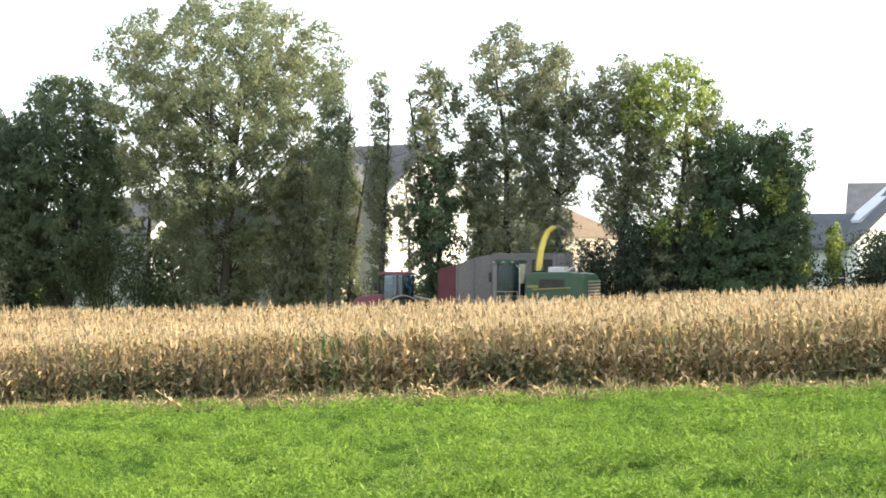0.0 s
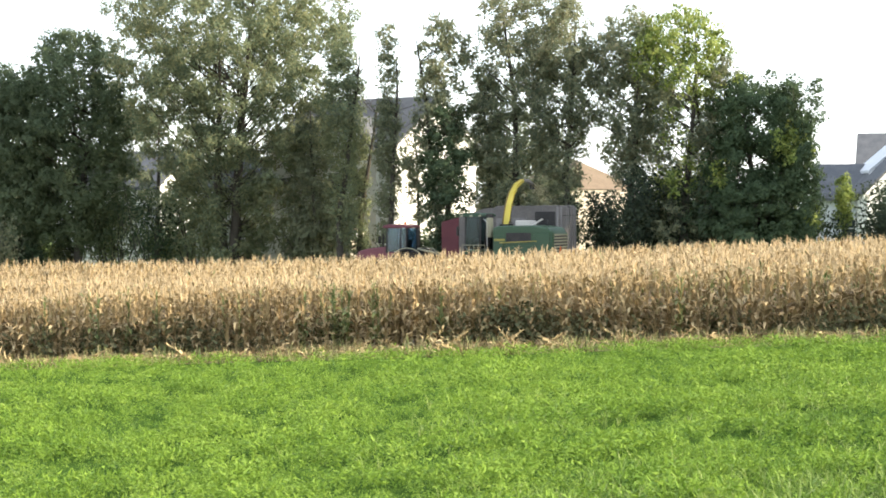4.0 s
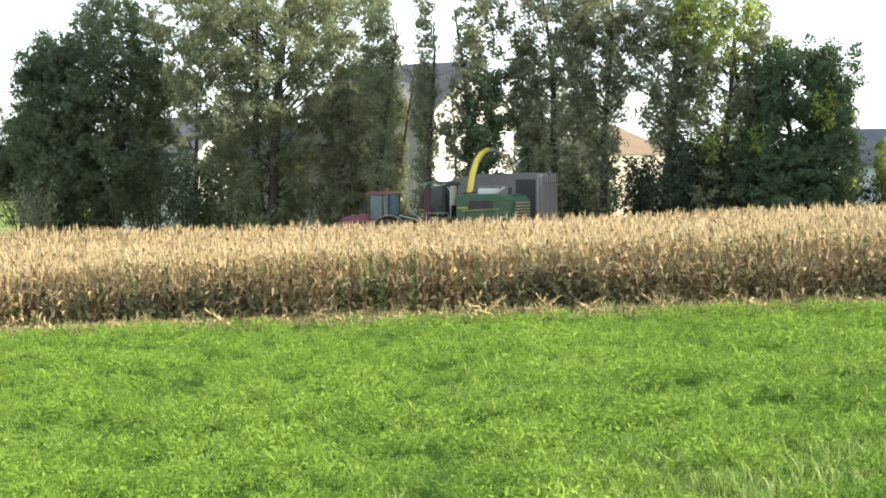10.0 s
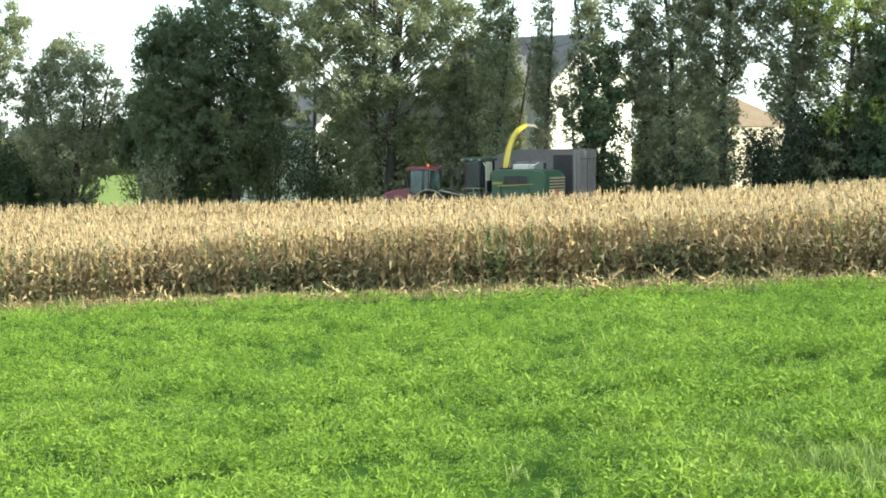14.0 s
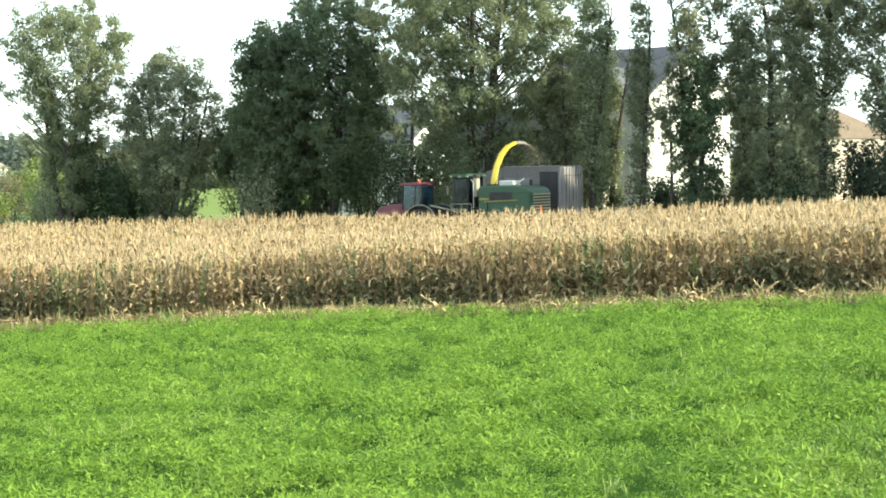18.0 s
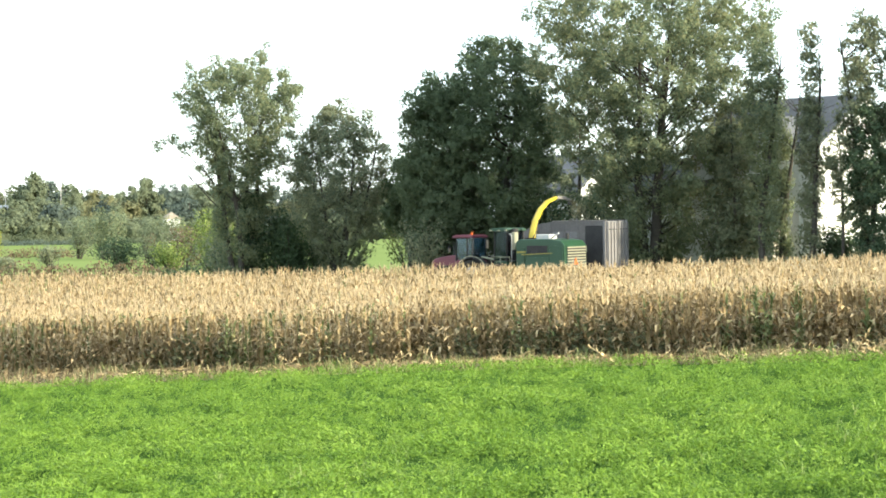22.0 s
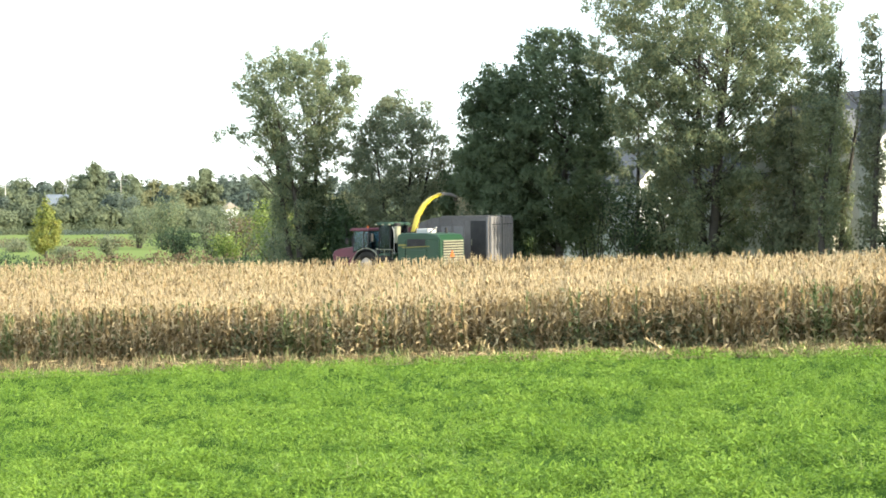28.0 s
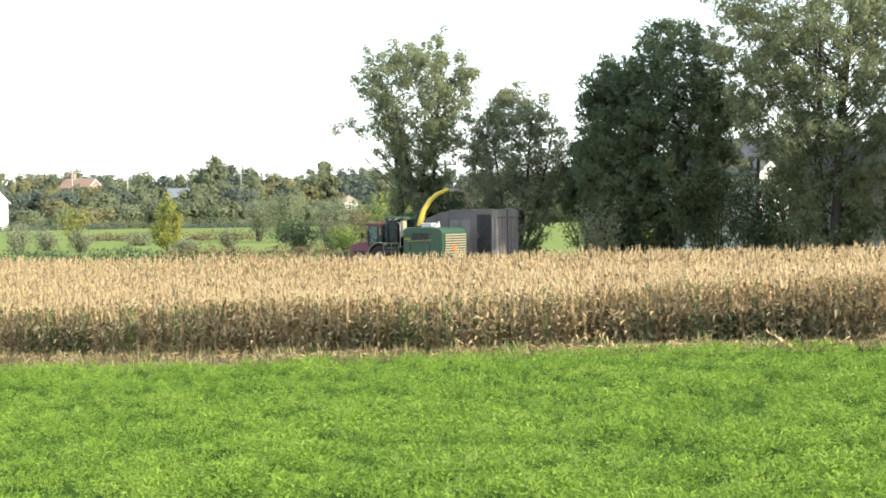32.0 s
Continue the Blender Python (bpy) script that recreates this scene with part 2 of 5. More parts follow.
def mesh_from(name, v, f, mats, slots=None, smooth=False):
    v, f = np.asarray(v, np.float32), np.asarray(f, np.int32)
    k = f.shape[1]
    me = bpy.data.meshes.new(name)
    me.vertices.add(len(v))
    me.vertices.foreach_set("co", v.ravel())
    me.loops.add(f.size)
    me.loops.foreach_set("vertex_index", f.ravel())
    me.polygons.add(len(f))
    me.polygons.foreach_set("loop_start", np.arange(0, f.size, k, dtype=np.int32))
    for m in mats:
        me.materials.append(m)
    if slots is not None:
        me.polygons.foreach_set("material_index", np.asarray(slots, np.int32))
    if smooth:
        me.polygons.foreach_set("use_smooth", np.ones(len(f), bool))
    me.update(calc_edges=True)
    return me


def child(ob, parent, label=""):
    if parent is not None:
        ob.parent = parent
    if label:
        ob["label"] = label
    return ob


def part(name, bm, mat, parent, label=""):
    me = bpy.data.meshes.new(name)
    bmesh.ops.recalc_face_normals(bm, faces=bm.faces)
    bm.to_mesh(me)
    bm.free()
    for m in (mat if isinstance(mat, list) else [mat]):
        me.materials.append(m)
    return child(new(name, me), parent, label)


def box(x0, x1, y0, y1, z0, z1, bevel=0.0, bm=None, seg=1):
    one = bmesh.new()
    bmesh.ops.create_cube(one, size=1)
    bmesh.ops.transform(one, matrix=Matrix.Translation(((x0 + x1) / 2, (y0 + y1) / 2, (z0 + z1) / 2)) @ Matrix.Diagonal((abs(x1 - x0), abs(y1 - y0), abs(z1 - z0), 1)), verts=one.verts)
    if bevel:
        bmesh.ops.bevel(one, geom=one.edges[:], offset=bevel, segments=seg, affect="EDGES", profile=0.6)
    return join(bm, one)


def join(bm, one):
    if bm is None:
        return one
    me = bpy.data.meshes.new("t")
    one.to_mesh(me)
    one.free()
    bm.from_mesh(me)
    bpy.data.meshes.remove(me)
    return bm


def prism(outline, y0, y1, bevel=0.0, bm=None, axis="y"):
    """A side outline of (x, z) pairs, drawn across from y0 to y1."""
    one = bmesh.new()
    lo = [one.verts.new((x, y0, z)) for x, z in outline]
    hi = [one.verts.new((x, y1, z)) for x, z in outline]
    n = len(outline)
    one.faces.new(lo)
    one.faces.new(hi[::-1])
    for i in range(n):
        one.faces.new((lo[i], hi[i], hi[(i + 1) % n], lo[(i + 1) % n]))
    bmesh.ops.recalc_face_normals(one, faces=one.faces)
    if bevel:
        bmesh.ops.bevel(one, geom=one.edges[:], offset=bevel, segments=2, affect="EDGES", profile=0.6)
    return join(bm, one)


def rod(a, b, r, bm=None, sides=8, r2=None):
    a, b = Vector(a), Vector(b)
    one = bmesh.new()
    d = b - a
    bmesh.ops.create_cone(one, cap_ends=True, segments=sides, radius1=r, radius2=r if r2 is None else r2, depth=d.length)
    bmesh.ops.transform(one, matrix=Matrix.Translation((a + b) / 2) @ d.to_track_quat("Z", "Y").to_matrix().to_4x4(), verts=one.verts)
    return join(bm, one)


def tube(points, radii, sides=6):
    """Vertices and quads of a tapering tube along a bent line."""
    p = np.asarray(points, float)
    t = np.gradient(p, axis=0)
    t /= np.linalg.norm(t, axis=1)[:, None] + 1e-9
    ref = np.where(np.abs(t[:, 2:3]) > 0.9, np.array([[1.0, 0, 0]]), np.array([[0, 0, 1.0]]))
    a = np.cross(t, ref)
    a /= np.linalg.norm(a, axis=1)[:, None] + 1e-9
    b = np.cross(t, a)
    w = np.linspace(0, 2 * np.pi, sides, endpoint=False)
    v = p[:, None, :] + np.asarray(radii)[:, None, None] * (np.cos(w)[None, :, None] * a[:, None, :] + np.sin(w)[None, :, None] * b[:, None, :])
    n = len(p)
    i, j = np.meshgrid(np.arange(n - 1), np.arange(sides), indexing="ij")
    k = (j + 1) % sides
    f = np.stack([i * sides + j, i * sides + k, (i + 1) * sides + k, (i + 1) * sides + j], -1).reshape(-1, 4)
    return v.reshape(-1, 3), f


def gather(pieces):
    vs, fs, o = [], [], 0
    for v, f in pieces:
        vs.append(v)
        fs.append(f + o)
        o += len(v)
    return np.concatenate(vs), np.concatenate(fs)


def leaves(centres, rng, size, flat=0.0):
    """A small pointed leaf at each centre, turned at random."""
    n = len(centres)
    a = rng.normal(size=(n, 3))
    a[:, 2] *= 1 - flat
    a /= np.linalg.norm(a, axis=1)[:, None]
    b = np.cross(a, rng.normal(size=(n, 3)))
    b /= np.linalg.norm(b, axis=1)[:, None] + 1e-9
    s = size * rng.uniform(0.6, 1.35, (n, 1))
    c = np.asarray(centres)
    v = np.stack([c - a * s, c + a * s * 0.8 + b * s * 0.5, c + a * s * 0.3 - b * s * 0.7], 1).reshape(-1, 3)
    return v, np.arange(3 * n).reshape(-1, 3)


def facing_leaves(centres, normals, rng, size, loose=0.45, long=1.0):
    """A small pointed leaf at each centre that faces roughly along its normal."""
    n = len(centres)
    q = np.asarray(normals) + rng.normal(size=(n, 3)) * loose
    q /= np.linalg.norm(q, axis=1)[:, None] + 1e-9
    a = np.cross(q, rng.normal(size=(n, 3)))
    a /= np.linalg.norm(a, axis=1)[:, None] + 1e-9
    b = np.cross(q, a)
    s = size * rng.uniform(0.6, 1.4, (n, 1))
    c = np.asarray(centres)
    v = np.stack([c - a * s * long, c + a * s * 0.8 * long + b * s * 0.5, c + a * s * 0.3 - b * s * 0.75], 1).reshape(-1, 3)
    return v, np.arange(3 * n).reshape(-1, 3)


def sprays(centres, radii, count, rng, squash=0.8, each=5, gap=0.1):
    """Small sprays of leaves over lumps of a crown: places and outward directions."""
    n = max(1, count // each)
    w = radii ** 2
    k = rng.choice(len(centres), n, p=w / w.sum())
    u = rng.normal(size=(n, 3)) + (0, 0, 0.25)
    u /= np.linalg.norm(u, axis=1)[:, None]
    r = radii[k] * rng.uniform(0.25, 1.12, n) ** 0.6
    base = centres[k] + u * r[:, None] * (1, 1, squash)
    p = np.repeat(base, each, 0) + rng.normal(size=(n * each, 3)) * gap
    return p, np.repeat(u, each, 0)


def scatter(v, f, pos, turn, scale, tilt=None):
    """Copies of one small form at many places, as one set of vertices and quads."""
    c, s = np.cos(turn)[:, None], np.sin(turn)[:, None]
    x, y, z = v[:, 0][None], v[:, 1][None], v[:, 2][None]
    k = scale[:, None]
    X, Y, Z = (c * x - s * y) * k, (s * x + c * y) * k, z * k + 0 * c
    if tilt is not None:
        X = X + tilt[:, 0:1] * Z
        Y = Y + tilt[:, 1:2] * Z
    out = np.stack([X + pos[:, 0:1], Y + pos[:, 1:2], Z + pos[:, 2:3]], -1).reshape(-1, 3)
    ff = (f[None] + (np.arange(len(pos)) * len(v))[:, None, None]).reshape(-1, f.shape[1])
    return out, ff


# ---- ground: one sheet, with the fields as bands along the rows ----
def bands(*runs):
    out = []
    for a, b, step in runs:
        out += list(np.arange(a, b, step))
    return np.array(out + [runs[-1][1]])


SLANT = 0.4                      # the rows run away to the left
NEAR, EDGE, FAR, VERGE = 53.6, 55.9, 103.4, 113.5


def near_line(x):
    """Where the crop ends before the corn; the dry strip is wider to the left."""
    return NEAR + np.interp(x, [-46, -30, -24, -18, -9], [-4.6, -4.9, -3.5, -1.3, 0])


def edge_shift(x):
    """The corn's first rows come a little nearer to the left."""
    return np.interp(x, [-26, -20, -12], [-1.8, -1.5, 0])


def build_ground():
    u = bands((-3000, -600, 300), (-600, -120, 40), (-120, 80, 2.5), (80, 600, 52), (600, 3000, 300))
    v = np.sort(np.concatenate([bands((-1500, -120, 230), (-120, 0, 15), (0, 130, 2.6), (130, 260, 6.5), (260, 700, 22), (700, 4300, 300)), [NEAR, EDGE, FAR, VERGE]]))
    U, V = np.meshgrid(u, v)
    V2 = V + (near_line(U) - NEAR) * np.interp(V, [25, NEAR, EDGE], [0, 1, 0])
    Y = V2 - SLANT * np.clip(U, -160, 120)
    Z = height(U, Y)
    w = len(u)
    i, j = np.meshgrid(np.arange(len(v) - 1), np.arange(w - 1), indexing="ij")
    f = np.stack([i * w + j, i * w + j + 1, (i + 1) * w + j + 1, (i + 1) * w + j], -1).reshape(-1, 4)
    mid = (V[:-1, :-1] + V[1:, 1:]).ravel() / 2
    slot = np.digitize(mid, [NEAR, EDGE, FAR, VERGE])
    me = mesh_from("ground", np.stack([U, Y, Z], -1).reshape(-1, 3), f, [M["alfalfa_soil"], M["dry_margin"], M["field_soil"], M["stubble"], M["meadow"]], slot, True)
    return tagged(new("ground", me), "gently sloping farmland with green crop, bare soil, stubble and mown grass", "ground", kind="structure")


build_ground()


# ---- trees ----
def branch(start, way, length, rng, n=6, sag=0.0, wob=0.08):
    p = [np.array(start, float)]
    d = np.array(way, float)
    d /= np.linalg.norm(d)
    for _ in range(n):
        d = d + rng.normal(size=3) * wob + np.array([0, 0, sag])
        d /= np.linalg.norm(d)
        p.append(p[-1] + d * length / n)
    return np.array(p)


def tree(name, label, az, d, top, profile, leaf_mat, lump=0.9, lumps=60, count=9000, size=0.16, girth=0.25, seed=1, stems=1,
         second=None, group="", shift=0.0, wide=1.08, bias=0.0, arms=(), fork=0.13, bare=0, lift=0.0):
    """Stems and limbs that carry lumps of leaves within the crown's outline (fraction of the height, radius), with sky between the lumps."""
    rng = np.random.default_rng(seed)
    x, y = at(az, d)
    z = float(height(x, y)) - 0.1
    tall = EYE + d * math.tan(radians(top)) - z
    ob = new(name)
    ob.location = (x, y, z)
    hs, rs = [p[0] for p in profile], [p[1] for p in profile]
    wood, stem_list = [], []
    for s in range(stems):
        a = 6.28 * s / stems + rng.uniform(0, 1)
        k = 0.0 if stems == 1 else fork
        way = (math.cos(a) * k, math.sin(a) * k, 1.0)
        foot = (0, 0, 0) if stems == 1 else (math.cos(a) * 0.35, math.sin(a) * 0.35, 0)
        stem = branch(foot, way, tall * (0.9 if s == 0 else rng.uniform(0.7, 0.85)), rng, 12, 0.03, 0.04)
        rad = girth * (1 if stems == 1 else 0.75) * (1 - np.linspace(0, 1, 13)) ** 0.8 + 0.025
        rad[0] *= 1.4
        wood.append(tube(stem, rad, 7))
        stem_list.append((stem, rad))
    # lumps, more of them where the crown is wide
    lumps, lump = min(int(lumps * 4.2), max(24, count // 26)), lump * 0.6
    h = rng.uniform(hs[0], hs[-1], lumps * 4)
    R = np.interp(h, hs, rs)
    keep = rng.random(len(h)) < (R / max(rs)) ** 1.3
    h, R = h[keep][:lumps], R[keep][:lumps]
    n = len(h)
    rl = lump * rng.uniform(0.5, 1.35, n)
    a = rng.uniform(0, 6.28, n)
    rr = np.maximum(R * wide - rl * 0.3, 0.05) * np.sqrt(rng.uniform(0.1, 1.15, n))
    c = np.stack([rr * np.cos(a) + shift * h, rr * np.sin(a), h * tall - rl * 0.5], 1)
    # single boughs: (out, depth, fraction of the height, size)
    for ax, ay, ah, ar in arms:
        c = np.concatenate([c, np.array([[ax + q, ay, ah * tall] for q in (0.0, 0.45 * ar * np.sign(-ax))]) + rng.normal(size=(2, 3)) * 0.15])
        rl, rr = np.append(rl, [ar, ar * 0.8]), np.append(rr, [abs(ax)] * 2)
    for i in list(range(0, n, 11)) + list(range(n, len(c))):
        stem, rad = stem_list[i % stems]
        k = min(10.9, max(0.5, (c[i, 2] / tall - 0.35 * rr[i] / tall * 2) * 12 / 0.92))
        q = int(k)
        base = stem[q] + (stem[q + 1] - stem[q]) * (k - q)
        t = np.linspace(0, 1, 6)[:, None]
        bend = (base + c[i]) / 2 + np.array([0, 0, -0.08 * np.linalg.norm(c[i] - base)]) + rng.normal(size=3) * 0.2
        limb = base * (1 - t) ** 2 + bend * 2 * t * (1 - t) + c[i] * t ** 2
        wood.append(tube(limb, np.linspace(min(0.045, rad[q] * 0.3) + 0.008, 0.01, 6), 4))
        for _ in range(2):
            tw = branch(limb[3 + _], rng.normal(size=3) + (0, 0, 0.4), rl[i] * 1.1, rng, 3)
            wood.append(tube(tw, np.linspace(0.02, 0.007, 4), 3))
    count, size = int(count * 2.0), size * 0.77
    p, way = sprays(c, rl, count, rng)
    # leaves lean out from the trunk as well as from their lump
    way = way + 0.5 * np.stack([p[:, 0], p[:, 1], 0 * p[:, 2]], 1) / (max(rs) + 0.1)
    ok = p[:, 2] > 0.1
    p, way = p[ok], way[ok]
    for _ in range(bare):
        q = int(rng.integers(7, 12))
        wood.append(tube(branch(stem_list[0][0][q], rng.normal(size=3) * (1, 1, 0.4) + (0, 0, 0.9), rng.uniform(0.8, 2.2), rng, 4), np.linspace(0.025, 0.008, 5), 3))
    v, f = gather(wood)
    child(new("trunk", mesh_from("trunk", v, f, [M["bark"]], smooth=True)), ob)
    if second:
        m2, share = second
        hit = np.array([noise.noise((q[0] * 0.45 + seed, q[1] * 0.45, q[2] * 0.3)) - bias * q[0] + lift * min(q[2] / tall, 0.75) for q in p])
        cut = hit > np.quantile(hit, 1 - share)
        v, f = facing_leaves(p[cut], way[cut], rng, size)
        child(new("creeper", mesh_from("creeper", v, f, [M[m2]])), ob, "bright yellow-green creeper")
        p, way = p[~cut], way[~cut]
    v, f = facing_leaves(p, way, rng, size)
    child(new("crown", mesh_from("crown", v, f, [M[leaf_mat]])), ob)
    return tagged(ob, label, "tree", group)


def shrub(name, label, az, d, low, top, half, leaf_mat, count, seed, size=0.12, group="", depth=1.0):
    rng = np.random.default_rng(seed)
    x, y = at(az, d)
    z = float(height(x, y)) - 0.05
    w = d * math.tan(radians(half))
    tall = EYE + d * math.tan(radians(top)) - z
    count, size = int(count * 1.6), size * 0.8
    ob = new(name)
    ob.location = (x, y, z)
    wood, spots = [], []
    for _ in range(14):
        a, s = rng.uniform(0, 6.28), rng.uniform(0.1, 1)
        limb = branch((math.cos(a) * w * 0.3 * s, math.sin(a) * w * 0.3 * s * depth, 0), (math.cos(a) * w * s, math.sin(a) * w * s * depth, tall * rng.uniform(0.6, 1.1)), math.hypot(tall * rng.uniform(0.75, 1.0), w * s * 0.7), rng, 6, 0.0, 0.12)
        wood.append(tube(limb, np.linspace(0.05, 0.012, 7), 4))
        spots += [limb[k] + rng.normal(size=3) * 0.25 * w for k in (2, 3, 4, 5, 6)]
    spots = np.array(spots)
    c = spots[rng.integers(len(spots), size=count)] + rng.normal(size=(count, 3)) * np.array([w * 0.2, w * 0.2 * depth, tall * 0.13])
    c = c[(c[:, 2] > 0.05) & (c[:, 2] < tall * 1.06)]
    v, f = gather(wood)
    child(new("stem", mesh_from("stem", v, f, [M["bark"]], smooth=True)), ob)
    way = c - np.array([0, 0, tall * 0.35])
    way /= np.linalg.norm(way, axis=1)[:, None] + 1e-9
    v, f = facing_leaves(c, way, rng, size, 0.8)
    child(new("foliage", mesh_from("foliage", v, f, [M[leaf_mat]])), ob)
    return tagged(ob, label, "shrub", group)


ROW = "trees along the field"
POPLAR = [(0.03, 1.6), (0.2, 2.0), (0.4, 2.2), (0.6, 2.5), (0.8, 2.5), (0.92, 1.9), (1.0, 0.7)]
# bearing, distance, elevation of the top, outline of the crown
tree("maple", "dense dark green maple at the field's edge", -10.75, 131, 5.25, [(0.17, 1.6), (0.25, 2.9), (0.4, 3.7), (0.63, 3.7), (0.85, 3.0), (0.95, 2.0), (0.98, 1.2)], "maple_leaf", 1.15, 130, 33000, 0.14, 0.3, 11, group=ROW)
tree("maple", "dense dark green maple with a rounded lobe", -12.4, 132, 4.25, [(0.17, 1.3), (0.24, 2.0), (0.34, 2.4), (0.6, 2.6), (0.86, 2.3), (0.95, 1.8), (0.98, 1.0)], "maple_leaf", 1.1, 100, 22000, 0.14, 0.25, 12, group=ROW)
tree("elm", "large spreading tree with yellowing airy crown", -6.35, 124, 7.5, [(0.05, 1.4), (0.16, 2.7), (0.30, 4.2), (0.47, 5.7), (0.65, 6.7), (0.82, 7.0), (0.9, 6.2), (0.97, 3.6), (1.0, 1.6)], "elm_leaf", 1.05, 250, 66000, 0.128, 0.45, 13, stems=3, group=ROW)
SNAG = [(0.03, 0.7), (0.3, 0.8), (0.55, 0.85), (0.75, 0.75), (0.9, 0.55), (1.02, 0.4)]
tree("ivy_tree", "thin tree hung with green creeper", -3.2, 118, 5.2, [(0.03, 0.8), (0.3, 0.9), (0.5, 1.0), (0.65, 1.4), (0.8, 1.2), (0.92, 0.8), (1.0, 0.4)], "elm_leaf", 0.85, 50, 6800, 0.12, 0.2, 14, wide=0.92, bare=26)
tree("ivy_tree", "slender dead tree wrapped in green creeper", -1.85, 117, 5.2, SNAG, "poplar_leaf", 0.7, 75, 5200, 0.12, 0.18, 15, wide=0.92, bare=8)
tree("ivy_tree", "slender dark tree wrapped in creeper", -2.75, 121, 3.9, SNAG, "elm_leaf", 0.7, 40, 3600, 0.13, 0.18, 16, wide=0.92)
tree("ivy_tree", "leaning tree hung with dark creeper", -4.0, 122, 3.4, [(0.03, 1.3), (0.4, 1.8), (0.7, 1.6), (1.0, 0.6)], "poplar_leaf", 1.1, 40, 8000, 0.14, 0.2, 32, wide=0.92)
tree("poplar", "narrow tree with a leafy top and creeper below", -0.3, 115, 5.7, [(0.03, 0.7), (0.1, 0.8), (0.35, 0.9), (0.5, 1.3), (0.62, 1.6), (0.7, 1.5), (0.79, 1.9), (0.9, 1.6), (0.97, 0.9), (1.0, 0.4)], "poplar_leaf", 0.7, 75, 6500, 0.14, 0.2, 17, group=ROW, wide=0.92)
tree("ivy_tree", "dark column of creeper over a tree trunk", -0.15, 114.4, 2.9, [(0.02, 1.1), (0.3, 1.2), (0.7, 1.5), (1.0, 0.9)], "shrub_leaf", 0.65, 75, 6200, 0.13, 0.2, 18, group=ROW)
tree("ivy_tree", "thin sapling with creeper before a white gable", -0.95, 115.6, 2.75, [(0.4, 0.4), (0.6, 0.9), (0.8, 1.1), (0.93, 0.9), (1.0, 0.4)], "poplar_leaf", 0.55, 40, 1500, 0.13, 0.09, 34, wide=0.92)
tree("poplar", "creeper-covered tree beside the white house", 1.05, 116, 4.1, [(0.03, 0.7), (0.3, 0.8), (0.6, 1.2), (0.85, 1.4), (1.0, 0.5)], "poplar_leaf", 0.65, 60, 4600, 0.14, 0.2, 19, group=ROW, wide=0.92)
tree("poplar", "tall airy poplar with sky showing between leaves", 1.75, 115, 6.8, POPLAR, "poplar_leaf", 0.75, 130, 14500, 0.125, 0.22, 20, group=ROW, wide=0.92)
tree("poplar", "tall airy poplar with grey-green leaves", 3.2, 114, 6.2, [(0.03, 0.9), (0.3, 1.1), (0.42, 1.5), (0.6, 2.3), (0.8, 2.4), (0.92, 1.8), (1.0, 0.7)], "poplar_leaf", 0.75, 120, 14500, 0.125, 0.22, 21, group=ROW, wide=0.92)
tree("poplar", "airy poplar with brownish upper leaves", 5.05, 113, 5.8, [(0.36, 0.9), (0.5, 1.8), (0.7, 2.2), (0.85, 2.0), (0.94, 1.5), (1.0, 0.6)], "poplar_leaf", 0.7, 90, 8800, 0.135, 0.2, 22, group=ROW, wide=0.92)
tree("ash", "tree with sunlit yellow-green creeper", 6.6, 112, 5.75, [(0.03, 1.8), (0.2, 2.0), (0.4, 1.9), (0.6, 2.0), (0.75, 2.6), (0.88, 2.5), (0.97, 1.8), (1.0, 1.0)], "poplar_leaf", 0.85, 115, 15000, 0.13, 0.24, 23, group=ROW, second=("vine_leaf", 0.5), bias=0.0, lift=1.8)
tree("ash", "slim dark tree between larger ones", 7.75, 112, 4.5, [(0.03, 1.3), (0.3, 1.3), (0.6, 1.2), (0.9, 1.0), (1.0, 0.5)], "poplar_leaf", 0.65, 55, 4500, 0.13, 0.18, 33, group=ROW)
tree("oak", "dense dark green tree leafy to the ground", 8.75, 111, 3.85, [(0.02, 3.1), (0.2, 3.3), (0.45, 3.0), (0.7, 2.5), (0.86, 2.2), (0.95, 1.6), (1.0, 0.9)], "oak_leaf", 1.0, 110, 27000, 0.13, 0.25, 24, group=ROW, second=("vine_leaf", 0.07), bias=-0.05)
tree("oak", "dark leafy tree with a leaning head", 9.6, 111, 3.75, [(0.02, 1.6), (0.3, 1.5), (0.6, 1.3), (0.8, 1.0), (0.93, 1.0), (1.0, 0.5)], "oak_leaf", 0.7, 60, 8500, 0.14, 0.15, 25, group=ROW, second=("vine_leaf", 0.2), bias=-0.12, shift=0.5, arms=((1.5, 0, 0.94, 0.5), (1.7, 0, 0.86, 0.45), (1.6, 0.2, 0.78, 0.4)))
for k, (az, d, top, r) in enumerate([(0.9, 139, 2.3, 2.6), (2.35, 136, 2.9, 3.0), (-8.4, 140, 3.4, 3.4), (-7.2, 138, 1.9, 2.4), (-12.5, 141, 3.2, 2.8), (7.0, 131, 1.5, 2.6)]):
    tree("garden_tree", "grey-green garden tree behind the field's edge", az, d, top, [(0.05, r * 0.7), (0.3, r), (0.6, r), (0.85, r * 0.7), (1.0, r * 0.3)], "poplar_leaf", 0.9, 60, 5200, 0.16, 0.2, 70 + k, group="garden trees")
